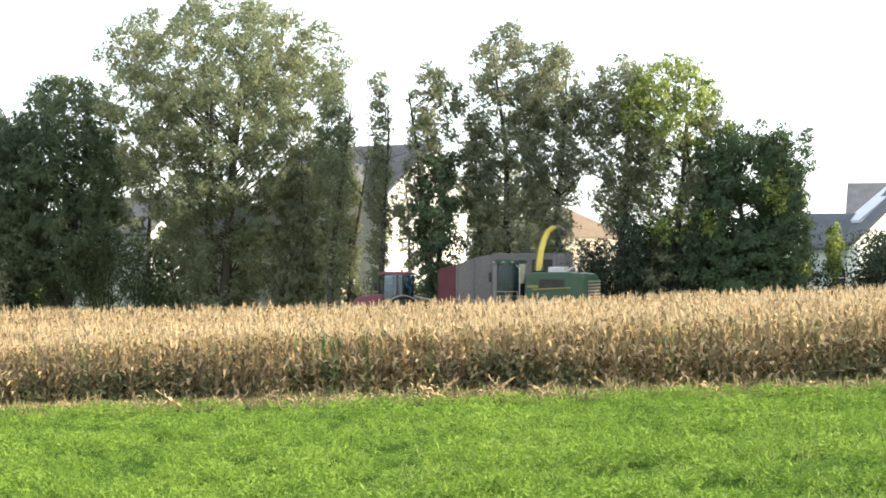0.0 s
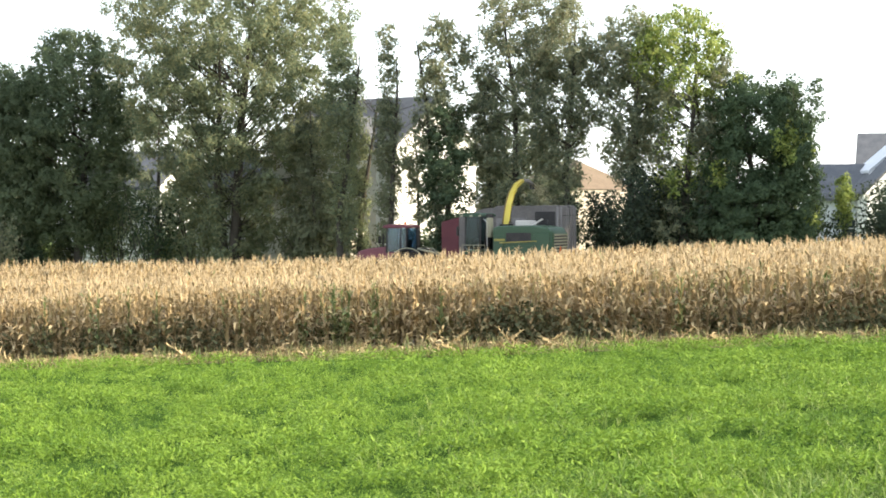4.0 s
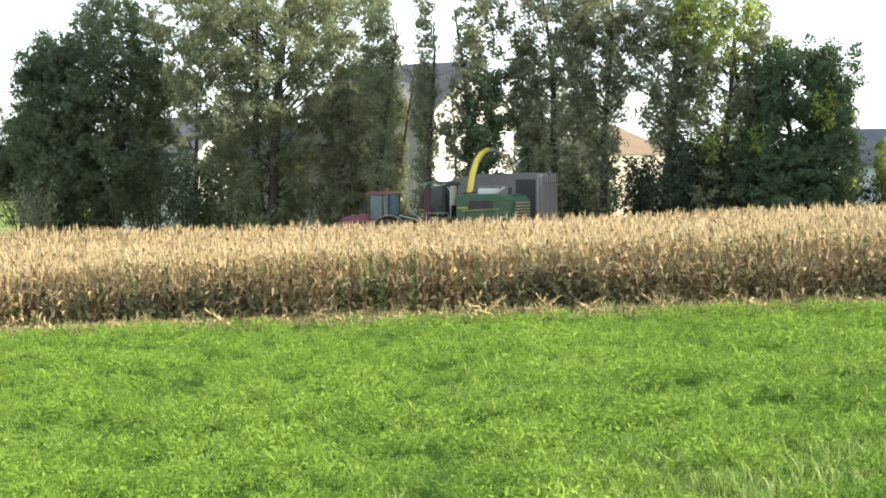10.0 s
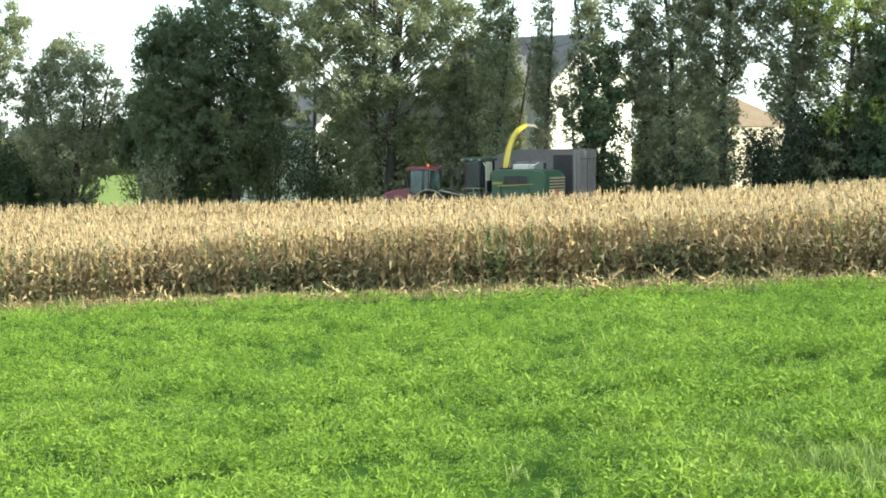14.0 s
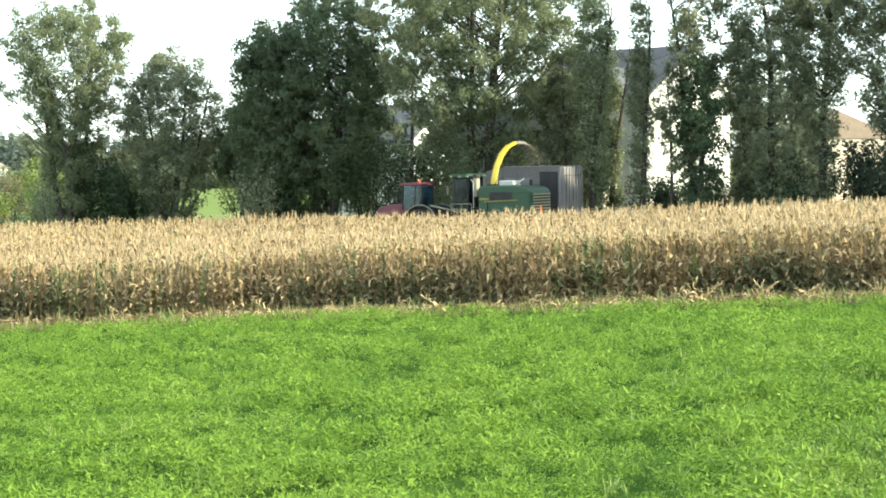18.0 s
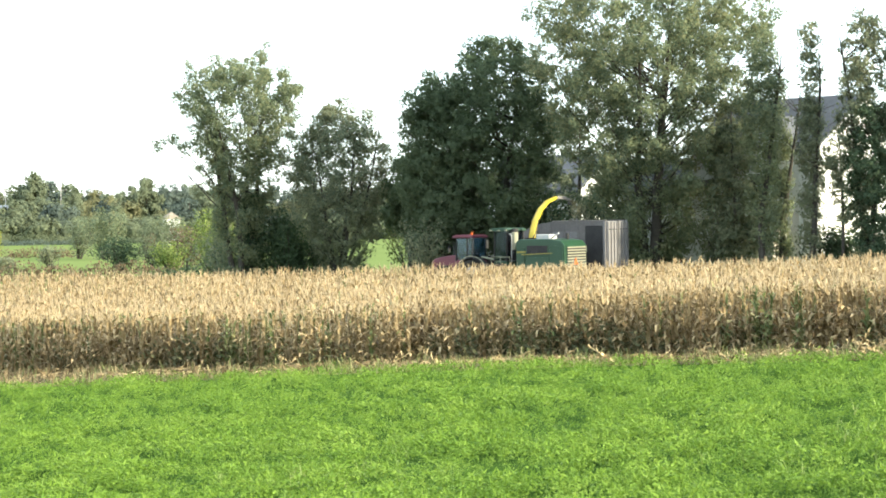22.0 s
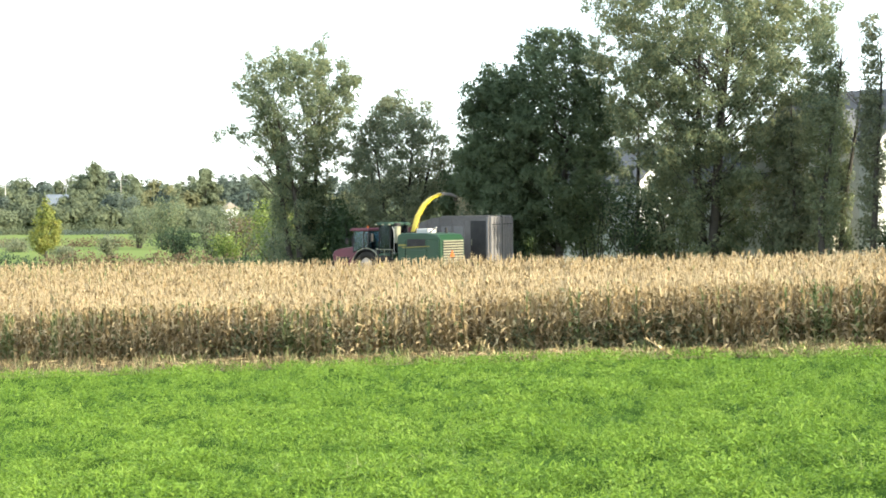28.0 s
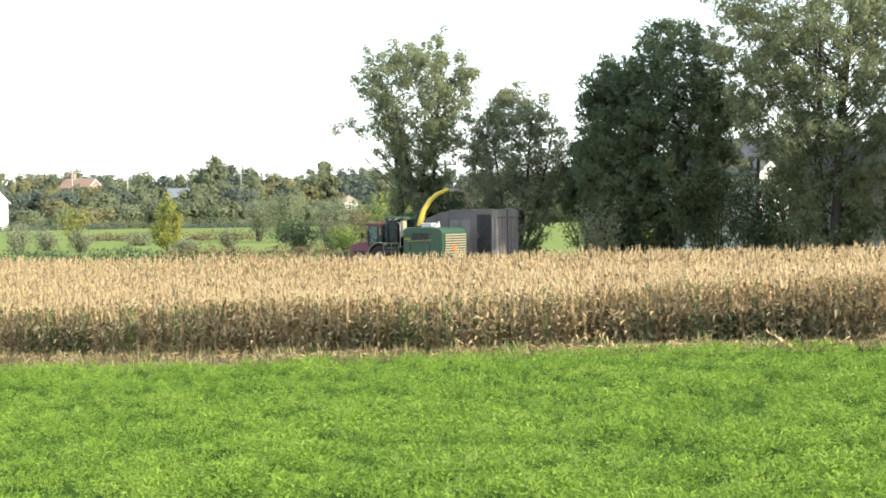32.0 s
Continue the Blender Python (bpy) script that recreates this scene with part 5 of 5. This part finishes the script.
# ---- the corn ----
def corn_plant(seed, low=0.0):
    """A ripe plant: stalk, arching strap leaves, an ear and a tassel. Returns leaf and tassel quads."""
    rng = np.random.default_rng(seed)
    tall = rng.uniform(1.85, 2.1)
    lv = []
    stalk = np.array([[0, 0, low], [0.01, 0, (tall + low) / 2], [0.02, 0.01, tall]])
    lv.append(tube(stalk, [0.016, 0.013, 0.008], 3))
    a = rng.uniform(0, 6.28)
    for z in np.concatenate([np.arange(rng.uniform(0.06, 0.2), 0.9, 0.12), np.arange(rng.uniform(0.92, 1.06), tall - 0.06, 0.16)]) + rng.uniform(-0.03, 0.03):
        a += 3.14 + rng.normal() * 0.5
        if z < low - 0.1:
            continue
        n, ln = 4, rng.uniform(0.38, 0.72) * (1.08 - 1.1 * max(0, z / tall - 0.55))
        el = rng.uniform(0.95, 1.45) if z < 1.2 else rng.uniform(1.25, 1.55)
        p = np.array([0, 0, z])
        s = np.array([-math.sin(a), math.cos(a), 0])
        vs = []
        for k in range(n):
            w = (0.026, 0.042, 0.036, 0.006)[k] * rng.uniform(0.85, 1.2) * (1.4 if z < 1.2 else 0.95)
            tw = s * w + np.array([0, 0, rng.normal() * 0.012])
            vs += [p - tw, p + tw]
            p = p + ln / 3 * np.array([math.cos(a) * math.cos(el), math.sin(a) * math.cos(el), math.sin(el)])
            el -= rng.uniform(0.3, 1.3) if z < 1.2 else rng.uniform(0.15, 1.15)
        f = np.array([(2 * k, 2 * k + 1, 2 * k + 3, 2 * k + 2) for k in range(n - 1)])
        lv.append((np.array(vs), f))
    if low < 0.8:
        b = rng.uniform(0, 6.28)
        q = np.array([0.04 * math.cos(b), 0.04 * math.sin(b), 0.95])
        lv.append(tube(np.array([q, q + (0.05 * math.cos(b), 0.05 * math.sin(b), 0.12), q + (0.09 * math.cos(b), 0.09 * math.sin(b), 0.22)]), [0.02, 0.034, 0.01], 4))
    tv = []
    for _ in range(4):
        b, e = rng.uniform(0, 6.28), rng.uniform(1.1, 1.57)
        q = np.array([0.02, 0.01, tall - 0.03])
        tip = q + rng.uniform(0.2, 0.36) * np.array([math.cos(b) * math.cos(e), math.sin(b) * math.cos(e), math.sin(e)])
        s = np.array([-math.sin(b), math.cos(b), 0]) * 0.012
        tv.append((np.array([q - s, q + s, tip + s * 0.5, tip - s * 0.5]), np.array([[0, 1, 2, 3]])))
    return gather(lv), gather(tv)


def build_corn():
    rng = np.random.default_rng(8)
    dry = [corn_plant(200 + i) for i in range(14)]
    tops = [corn_plant(300 + i, 1.3) for i in range(12)]
    leafp, tassp, greenp = [], [], []
    field = tagged(new("corn_field"), "standing field of ripe dry corn with pale tan leaves and some green", "corn", kind="stuff")
    v, row = EDGE + 0.35, 0
    spots = {"full": [], "top": []}
    while v < FAR - 0.2:
        x0, x1 = -0.80 * v - 2, 0.235 * v + 2
        step = 0.15 if row < 4 else 0.19 if row < 8 else (0.24 if row < 24 else 0.42)
        n = int((x1 - x0) / step)
        x = np.linspace(x0, x1, n) + rng.normal(size=n) * 0.05
        keep = rng.random(n) > 0.05
        x = x[keep]
        y = v + edge_shift(x) * max(0, 1 - row / 6) + rng.normal(size=len(x)) * 0.07 - SLANT * x
        spots["full" if row < 6 else "top"].append(np.stack([x, y, height(x, y), np.full(len(x), row)], 1))
        v += 0.74
        row += 1
    near = np.concatenate(spots["full"])
    # a stretch of the first row stands as single plants
    alone = (near[:, 3] == 0) & (near[:, 0] > -13) & (near[:, 0] < 12)
    idx = np.flatnonzero(alone)[:290]
    lone = near[idx]
    near = np.delete(near, idx, 0)
    for pts, temps in ((near, dry), (np.concatenate(spots["top"]), tops)):
        kind = rng.integers(len(temps), size=len(pts))
        patch = np.array([noise.noise((p[0] * 0.22, p[1] * 0.3, 3.0)) for p in pts]) if temps is dry else np.zeros(len(pts))
        green = (rng.random(len(pts)) < np.where(patch > 0.15, 0.42, 0.09)) if temps is dry else rng.random(len(pts)) < 0.03
        turn, size = rng.uniform(0, 6.28, len(pts)), rng.uniform(0.78, 0.95, len(pts))
        # the stand is uneven in height over some metres
        size = size * (1 + 0.05 * np.sin(pts[:, 0] * 0.35 + 1.3) * np.sin(pts[:, 1] * 0.27))
        tilt = rng.normal(size=(len(pts), 2)) * 0.06
        for k, ((lv, lf), (tv, tf)) in enumerate(temps):
            for flag, store in ((False, leafp), (True, greenp)):
                m = (kind == k) & (green == flag)
                if m.any():
                    store.append(scatter(lv, lf, pts[m, :3], turn[m], size[m], tilt[m]))
                    tassp.append(scatter(tv, tf, pts[m, :3], turn[m], size[m], tilt[m]))
    for name, pieces, mat in (("dry_leaves", leafp, "dry_leaf"), ("green_leaves", greenp, "green_leaf"), ("tassels", tassp, "tassel")):
        vv, ff = gather(pieces)
        child(tagged(new(name, mesh_from(name, vv, ff, [M[mat]])), kind="stuff"), field)
    # single plants along the front
    data = []
    for i, ((lv, lf), (tv, tf)) in enumerate(dry):
        vv, ff = gather([(lv, lf), (tv, tf)])
        for mat in ("dry_leaf", "green_leaf"):
            data.append(mesh_from("corn_plant", vv, ff, [M[mat]]))
    for i, p in enumerate(lone):
        g = rng.random() < (0.4 if noise.noise((p[0] * 0.22, p[1] * 0.3, 3.0)) > 0.2 else 0.06)
        ob = new("corn_plant", data[2 * int(rng.integers(len(dry))) + int(g)])
        ob.parent = field
        s = rng.uniform(0.8, 0.95)
        ob.matrix_basis = pose(p[0], p[1], p[2], rng.normal() * 3, rng.normal() * 3, rng.uniform(0, 360)) @ Matrix.Scale(s, 4)


build_corn()


# ---- margin of dry grass and bent stalks in front of the corn ----
def build_margin():
    rng = np.random.default_rng(21)
    n = 16000
    x = 16 - 62 * rng.random(n) ** 0.85
    low = near_line(x) - 0.3
    v = low + (EDGE + 0.9 - low) * rng.random(n)
    y = v - SLANT * x
    blade = []
    for k in range(5):
        a, e, ln = rng.uniform(0, 6.28), rng.uniform(0.2, 1.15), rng.uniform(0.13, 0.4)
        d = np.array([math.cos(a) * math.cos(e), math.sin(a) * math.cos(e), math.sin(e)])
        s = np.array([-math.sin(a), math.cos(a), 0]) * 0.013
        blade.append((np.array([-s, s, d * ln + s * 0.3 - (0, 0, 0.05), d * ln - s * 0.3 - (0, 0, 0.05)]), np.array([[0, 1, 2, 3]])))
    bv, bf = gather(blade)
    pos = np.stack([x, y, height(x, y)], 1)
    # it stands in tufts, with low trodden ground between
    tuft = np.array([0.55 + 1.0 * max(0.0, noise.noise((q * 1.1, w * 1.6, 5.0)) + 0.25) for q, w in zip(x, v)])
    dryness = np.array([noise.noise((q * 0.25, w * 0.5, 9.0)) for q, w in zip(x, v)]) + rng.normal(size=n) * 0.25 + np.interp(x, [-34, -18, -4, 6], [0.25, 0.0, -0.1, -0.3])
    for name, m, mat, label in (("dry_grass", dryness > 0.0, "margin_grass", "strip of dry tan grass and leaves before the corn"), ("weeds", dryness <= 0.0, "green_leaf", "green weeds along the field margin")):
        vv, ff = scatter(bv, bf, pos[m], rng.uniform(0, 6.28, m.sum()), rng.uniform(0.55, 1.45, m.sum()) * tuft[m])
        tagged(new(name, mesh_from(name, vv, ff, [M[mat]])), label, "grass", kind="stuff")


build_margin()


def build_corn_shade():
    """Dull green leaves added between the first rows of corn, in uneven patches, to imitate the shade at its base."""
    rng = np.random.default_rng(25)
    n = 5200
    x = 16 - 66 * rng.random(n)
    v = EDGE + 0.1 + 2.2 * rng.random(n) ** 1.3
    m = np.array([noise.noise((q * 0.3, w * 0.4, 12.0)) for q, w in zip(x, v)]) > rng.uniform(-0.3, 0.4, n) + np.interp(x, [-40, -16, -8], [0.25, 0.25, 0])
    x, v = x[m], v[m]
    y = v + edge_shift(x) - SLANT * x
    pts, ways = [], []
    for k in range(16):
        a, h = rng.uniform(0, 6.28), rng.uniform(0.08, 0.85)
        pts.append((math.cos(a) * 0.16, math.sin(a) * 0.16, h))
        ways.append((math.cos(a), math.sin(a), 0.5))
    lv, lf = facing_leaves(np.array(pts), np.array(ways), rng, 0.06, 0.5, 1.5)
    vv, ff = scatter(lv, lf, np.stack([x, y, height(x, y)], 1), rng.uniform(0, 6.28, len(x)), rng.uniform(0.5, 1.2, len(x)) * (1 + 0.35 * np.sin(x * 0.9) * np.sin(x * 0.37 + 1)))
    tagged(new("weeds", mesh_from("weeds", vv, ff, [M["corn_shade_leaf"]])), "dull green leaves added between the corn stalks as base shade", "weeds", kind="stuff")


build_corn_shade()


def build_litter():
    """Dry husks and leaves lying along the margin in uneven drifts."""
    rng = np.random.default_rng(23)
    n = 9000
    x = rng.uniform(-46, 16, n)
    v = near_line(x) + (EDGE + 0.5 - near_line(x)) * rng.random(n) ** 0.6
    m = np.array([noise.noise((q * 0.5, w * 0.9, 2.0)) for q, w in zip(x, v)]) > rng.uniform(-0.5, 0.5, n)
    x, v = x[m], v[m]
    y = v - SLANT * x
    c = np.stack([x, y, height(x, y) + rng.uniform(0.04, 0.22, len(x))], 1)
    a = rng.normal(size=(len(x), 3)) * (1, 1, 0.35)
    a *= (rng.uniform(0.08, 0.26, len(x)) / np.linalg.norm(a, axis=1))[:, None]
    b = np.cross(a, rng.normal(size=a.shape))
    b *= (0.022 / (np.linalg.norm(b, axis=1) + 1e-9))[:, None]
    q = np.stack([c - a, c - b, c + a, c + b], 1).reshape(-1, 3)
    tagged(new("leaf_litter", mesh_from("leaf_litter", q, np.arange(len(q)).reshape(-1, 4), [M["husk"]])), "pale dry corn husks and leaves strewn along the margin", "leaf litter", kind="stuff")


build_litter()


def fallen_stalk(az, d, turn, lean_deg, seed):
    (lv, lf), (tv, tf) = corn_plant(seed)
    x, y = at(az, d)
    vv, ff = gather([(lv, lf), (tv, tf)])
    ob = new("fallen_corn_stalk", mesh_from("fallen_corn_stalk", vv, ff, [M["pale_husk"]]))
    ob.matrix_world = pose(x, y, float(height(x, y)) + 0.03, 0, 0, turn) @ Matrix.Diagonal((1, 1, 0.85, 1)) @ pose(0, 0, 0, 0, lean_deg, 0) @ Matrix.Diagonal((0.62, 0.62, 0.5, 1))
    tagged(ob, "pale bent corn stalk fallen onto the margin", "corn stalk", "fallen stalks")


for az, turn, lean_deg, seed in ((0.85, 8, 62, 501), (0.95, -10, 70, 502), (-0.75, -30, 35, 503), (-0.55, 15, 55, 504), (2.4, 40, 65, 505), (1.9, 190, 40, 506), (-5.6, 20, 60, 507), (3.6, 170, 70, 508), (0.3, 175, 66, 509), (-0.1, 12, 72, 510), (-1.6, -20, 60, 511), (1.3, 20, 50, 512), (-9.5, 10, 62, 513), (-12.4, 165, 58, 514), (6.2, 30, 60, 515), (8.0, 160, 66, 516), (-0.35, 5, 48, 517), (-1.2, 160, 66, 518), (-3.3, 12, 62, 519), (4.6, 20, 64, 520), (-7.4, 170, 60, 521), (5.3, 165, 60, 522), (-4.4, -15, 66, 523), (-10.8, 15, 64, 524), (-14.2, 10, 60, 525), (-16.5, 165, 64, 526)):
    fallen_stalk(az, (NEAR + 0.3) / (math.cos(radians(az)) + SLANT * math.sin(radians(az))), turn, lean_deg, seed)


# ---- the alfalfa ----
def alfalfa_tuft(seed):
    """A low mound of stems: leaves that face up and outwards, and thin bent shoots between them."""
    rng = np.random.default_rng(seed)
    pts, ways, blades = [], [], []
    for k in range(8):
        a, e, ln = rng.uniform(0, 6.28), rng.uniform(0.35, 1.35), rng.uniform(0.13, 0.23)
        d = np.array([math.cos(a) * math.cos(e), math.sin(a) * math.cos(e), math.sin(e)])
        foot = rng.normal(size=3) * 0.05 * np.array([1, 1, 0])
        for q in (0.75, 1.0):
            pts.append(foot + d * ln * q + rng.normal(size=3) * 0.02)
            ways.append(d + np.array([0, 0, 0.5]))
        s = np.cross(d, rng.normal(size=3))
        s *= rng.uniform(0.006, 0.011) / (np.linalg.norm(s) + 1e-9)
        d = d * (1, 1, 0.45) + rng.normal(size=3) * 0.4
        d /= np.linalg.norm(d)
        mid = foot + np.array([0, 0, ln * 0.85]) + d * 0.05
        tip = mid + d * 0.055
        blades.append((np.array([mid - d * 0.05 - s, mid + s * 1.4, tip]), np.array([[0, 1, 2]])))
    return gather([facing_leaves(np.array(pts), np.array(ways), rng, 0.020, 0.8, 1.4)] + blades)


def build_alfalfa():
    rng = np.random.default_rng(31)
    out = []
    temps = [alfalfa_tuft(600 + i) for i in range(8)]
    pos = []
    for d0, d1, dens in ((19, 24, 46), (24, 31, 43), (31, 40, 33), (40, 49, 25), (49, 92, 17)):
        n = int(0.5 * radians(47) * (d1 ** 2 - d0 ** 2) * dens)
        d = np.sqrt(rng.uniform(d0 ** 2, d1 ** 2, n))
        a = np.radians(rng.uniform(-32.5, 14.5, n))
        x, y = d * np.sin(a), d * np.cos(a)
        m = (y + SLANT * x < near_line(x) + 0.25 + 0.2 * rng.normal(size=n))
        pos.append(np.stack([x[m], y[m]], 1))
    pos = np.concatenate(pos)
    lump = np.array([noise.noise((p[0] * 0.55, p[1] * 0.55, 0.0)) + 0.75 * noise.noise((p[0] * 1.7, p[1] * 1.7, 4.0)) for p in pos])
    keep = rng.random(len(pos)) < np.clip(0.9 + 0.7 * lump, 0.5, 1)
    pos, lump = pos[keep], lump[keep]
    p3 = np.stack([pos[:, 0], pos[:, 1], height(pos[:, 0], pos[:, 1])], 1)
    size = rng.uniform(0.7, 1.25, len(p3)) * np.clip(1 + 0.9 * lump, 0.5, 1.45)
    kind = rng.integers(8, size=len(p3))
    for k, (v, f) in enumerate(temps):
        m = kind == k
        out.append(scatter(v, f, p3[m], rng.uniform(0, 6.28, m.sum()), size[m]))
    v, f = gather(out)
    tagged(new("alfalfa", mesh_from("alfalfa", v, f, [M["alfalfa_leaf"]])), "bright green leafy alfalfa crop covering the ground", "alfalfa", kind="stuff")


build_alfalfa()


def build_grass():
    """Longer grass that has come up through the crop."""
    rng = np.random.default_rng(41)
    n = 1700
    d = np.sqrt(rng.uniform(18 ** 2, 40 ** 2, n))
    a = np.radians(rng.uniform(-32, 14.5, n))
    x, y = d * np.sin(a), d * np.cos(a)
    m = np.array([noise.noise((p * 0.16, q * 0.16, 7.0)) for p, q in zip(x, y)]) + 0.02 * (x - 1) > rng.uniform(-0.2, 0.6, n)
    pos = np.stack([x, y, height(x, y)], 1)[m]
    # a rank patch towards the right
    px, py = rng.normal(3.4, 1.7, 420), rng.normal(23.5, 1.5, 420)
    pos = np.concatenate([pos, np.stack([px, py, height(px, py)], 1)])
    blade = []
    for k in range(9):
        b, e, ln = rng.uniform(0, 6.28), rng.uniform(0.9, 1.5), rng.uniform(0.2, 0.42)
        w = np.array([math.cos(b) * math.cos(e), math.sin(b) * math.cos(e), math.sin(e)])
        s = np.array([-math.sin(b), math.cos(b), 0]) * 0.006
        mid = w * ln * 0.6
        tip = w * ln + np.array([math.cos(b), math.sin(b), -0.5]) * 0.07
        blade.append((np.array([-s, s, mid + s, mid - s]), np.array([[0, 1, 2, 3]])))
        blade.append((np.array([mid - s, mid + s, tip + s * 0.2, tip - s * 0.2]), np.array([[0, 1, 2, 3]])))
    bv, bf = gather(blade)
    v, f = scatter(bv, bf, pos, rng.uniform(0, 6.28, len(pos)), rng.uniform(0.7, 1.15, len(pos)))
    tagged(new("grass", mesh_from("grass", v, f, [M["grass_blade"]])), "tufts of longer pale green grass among the alfalfa", "grass", kind="stuff")


M["grass_blade"] = material("grass_blade", [(0.12, 0.20, 0.04), (0.20, 0.28, 0.07), (0.34, 0.38, 0.16)], None, 0.4, 0.6, island=True, through_light=0.3)
build_grass()


# ---- movement ----
TRACK_TURN = -math.degrees(math.atan(SLANT))
RUN_HARVESTER = [(0, -5.46), (1, -5.8), (2, -4.6), (3, -3.15), (3.5, -2.85), (4.5, -3.5), (5.5, -3.7), (6, -3.46), (7, -2.33), (8, -1.15), (9, 0.08), (10, 1.17), (11, 2.25), (12.5, 3.82), (14, 6.03), (16.5, 10.26), (19, 14.89), (20, 17.17), (23, 23.49), (24, 25.52), (25, 27.7), (28, 34.37), (30, 38.88), (32, 43.55)]
RUN_TRACTOR = [(0, 3.86), (3, 3.93), (3.5, 4.05), (5.5, 4.6), (7, 4.7), (8, 5.2), (9, 6.45), (10, 7.66), (11, 8.95), (12.5, 10.59), (14, 12.6), (16.5, 16.92), (19, 21.65), (20, 23.7), (23, 30.05), (24, 32.11), (25, 34.17), (28, 40.7), (30, 45.2), (32, 49.81)]


def on_track(s, lane):
    x, y = -s * math.cos(math.atan(SLANT)), lane + s * math.sin(math.atan(SLANT))
    return pose(x, y, float(height(x, y)) + float(np.interp(s, [20, 40], [0, 0.22])), 0, 0, TRACK_TURN)


def roll_wheels(wheels, run):
    ts, ss = [t for t, _ in run], [s for _, s in run]
    steps = np.arange(0, 32.01, 0.25)
    for w, r in wheels:
        x, y, z = w.location
        walk(w, [(t, pose(x, y, z, 0, -math.degrees(np.interp(t, ts, ss) / r), 0)) for t in steps])


def motions():
    walk(harvester, [(t, on_track(s, 107.0)) for t, s in RUN_HARVESTER])
    walk(stream, [(t, on_track(s, 107.0)) for t, s in RUN_HARVESTER])
    walk(tractor, [(t, on_track(s - 0.5, 111.5)) for t, s in RUN_TRACTOR])
    walk(wagon, [(t, on_track(s - 11.0 - 0.035 * max(0, t - 7), 111.5)) for t, s in RUN_TRACTOR])
    roll_wheels(harvester_wheels, RUN_HARVESTER)
    roll_wheels(tractor_wheels, RUN_TRACTOR)
    roll_wheels(wagon_wheels, RUN_TRACTOR)


motions()
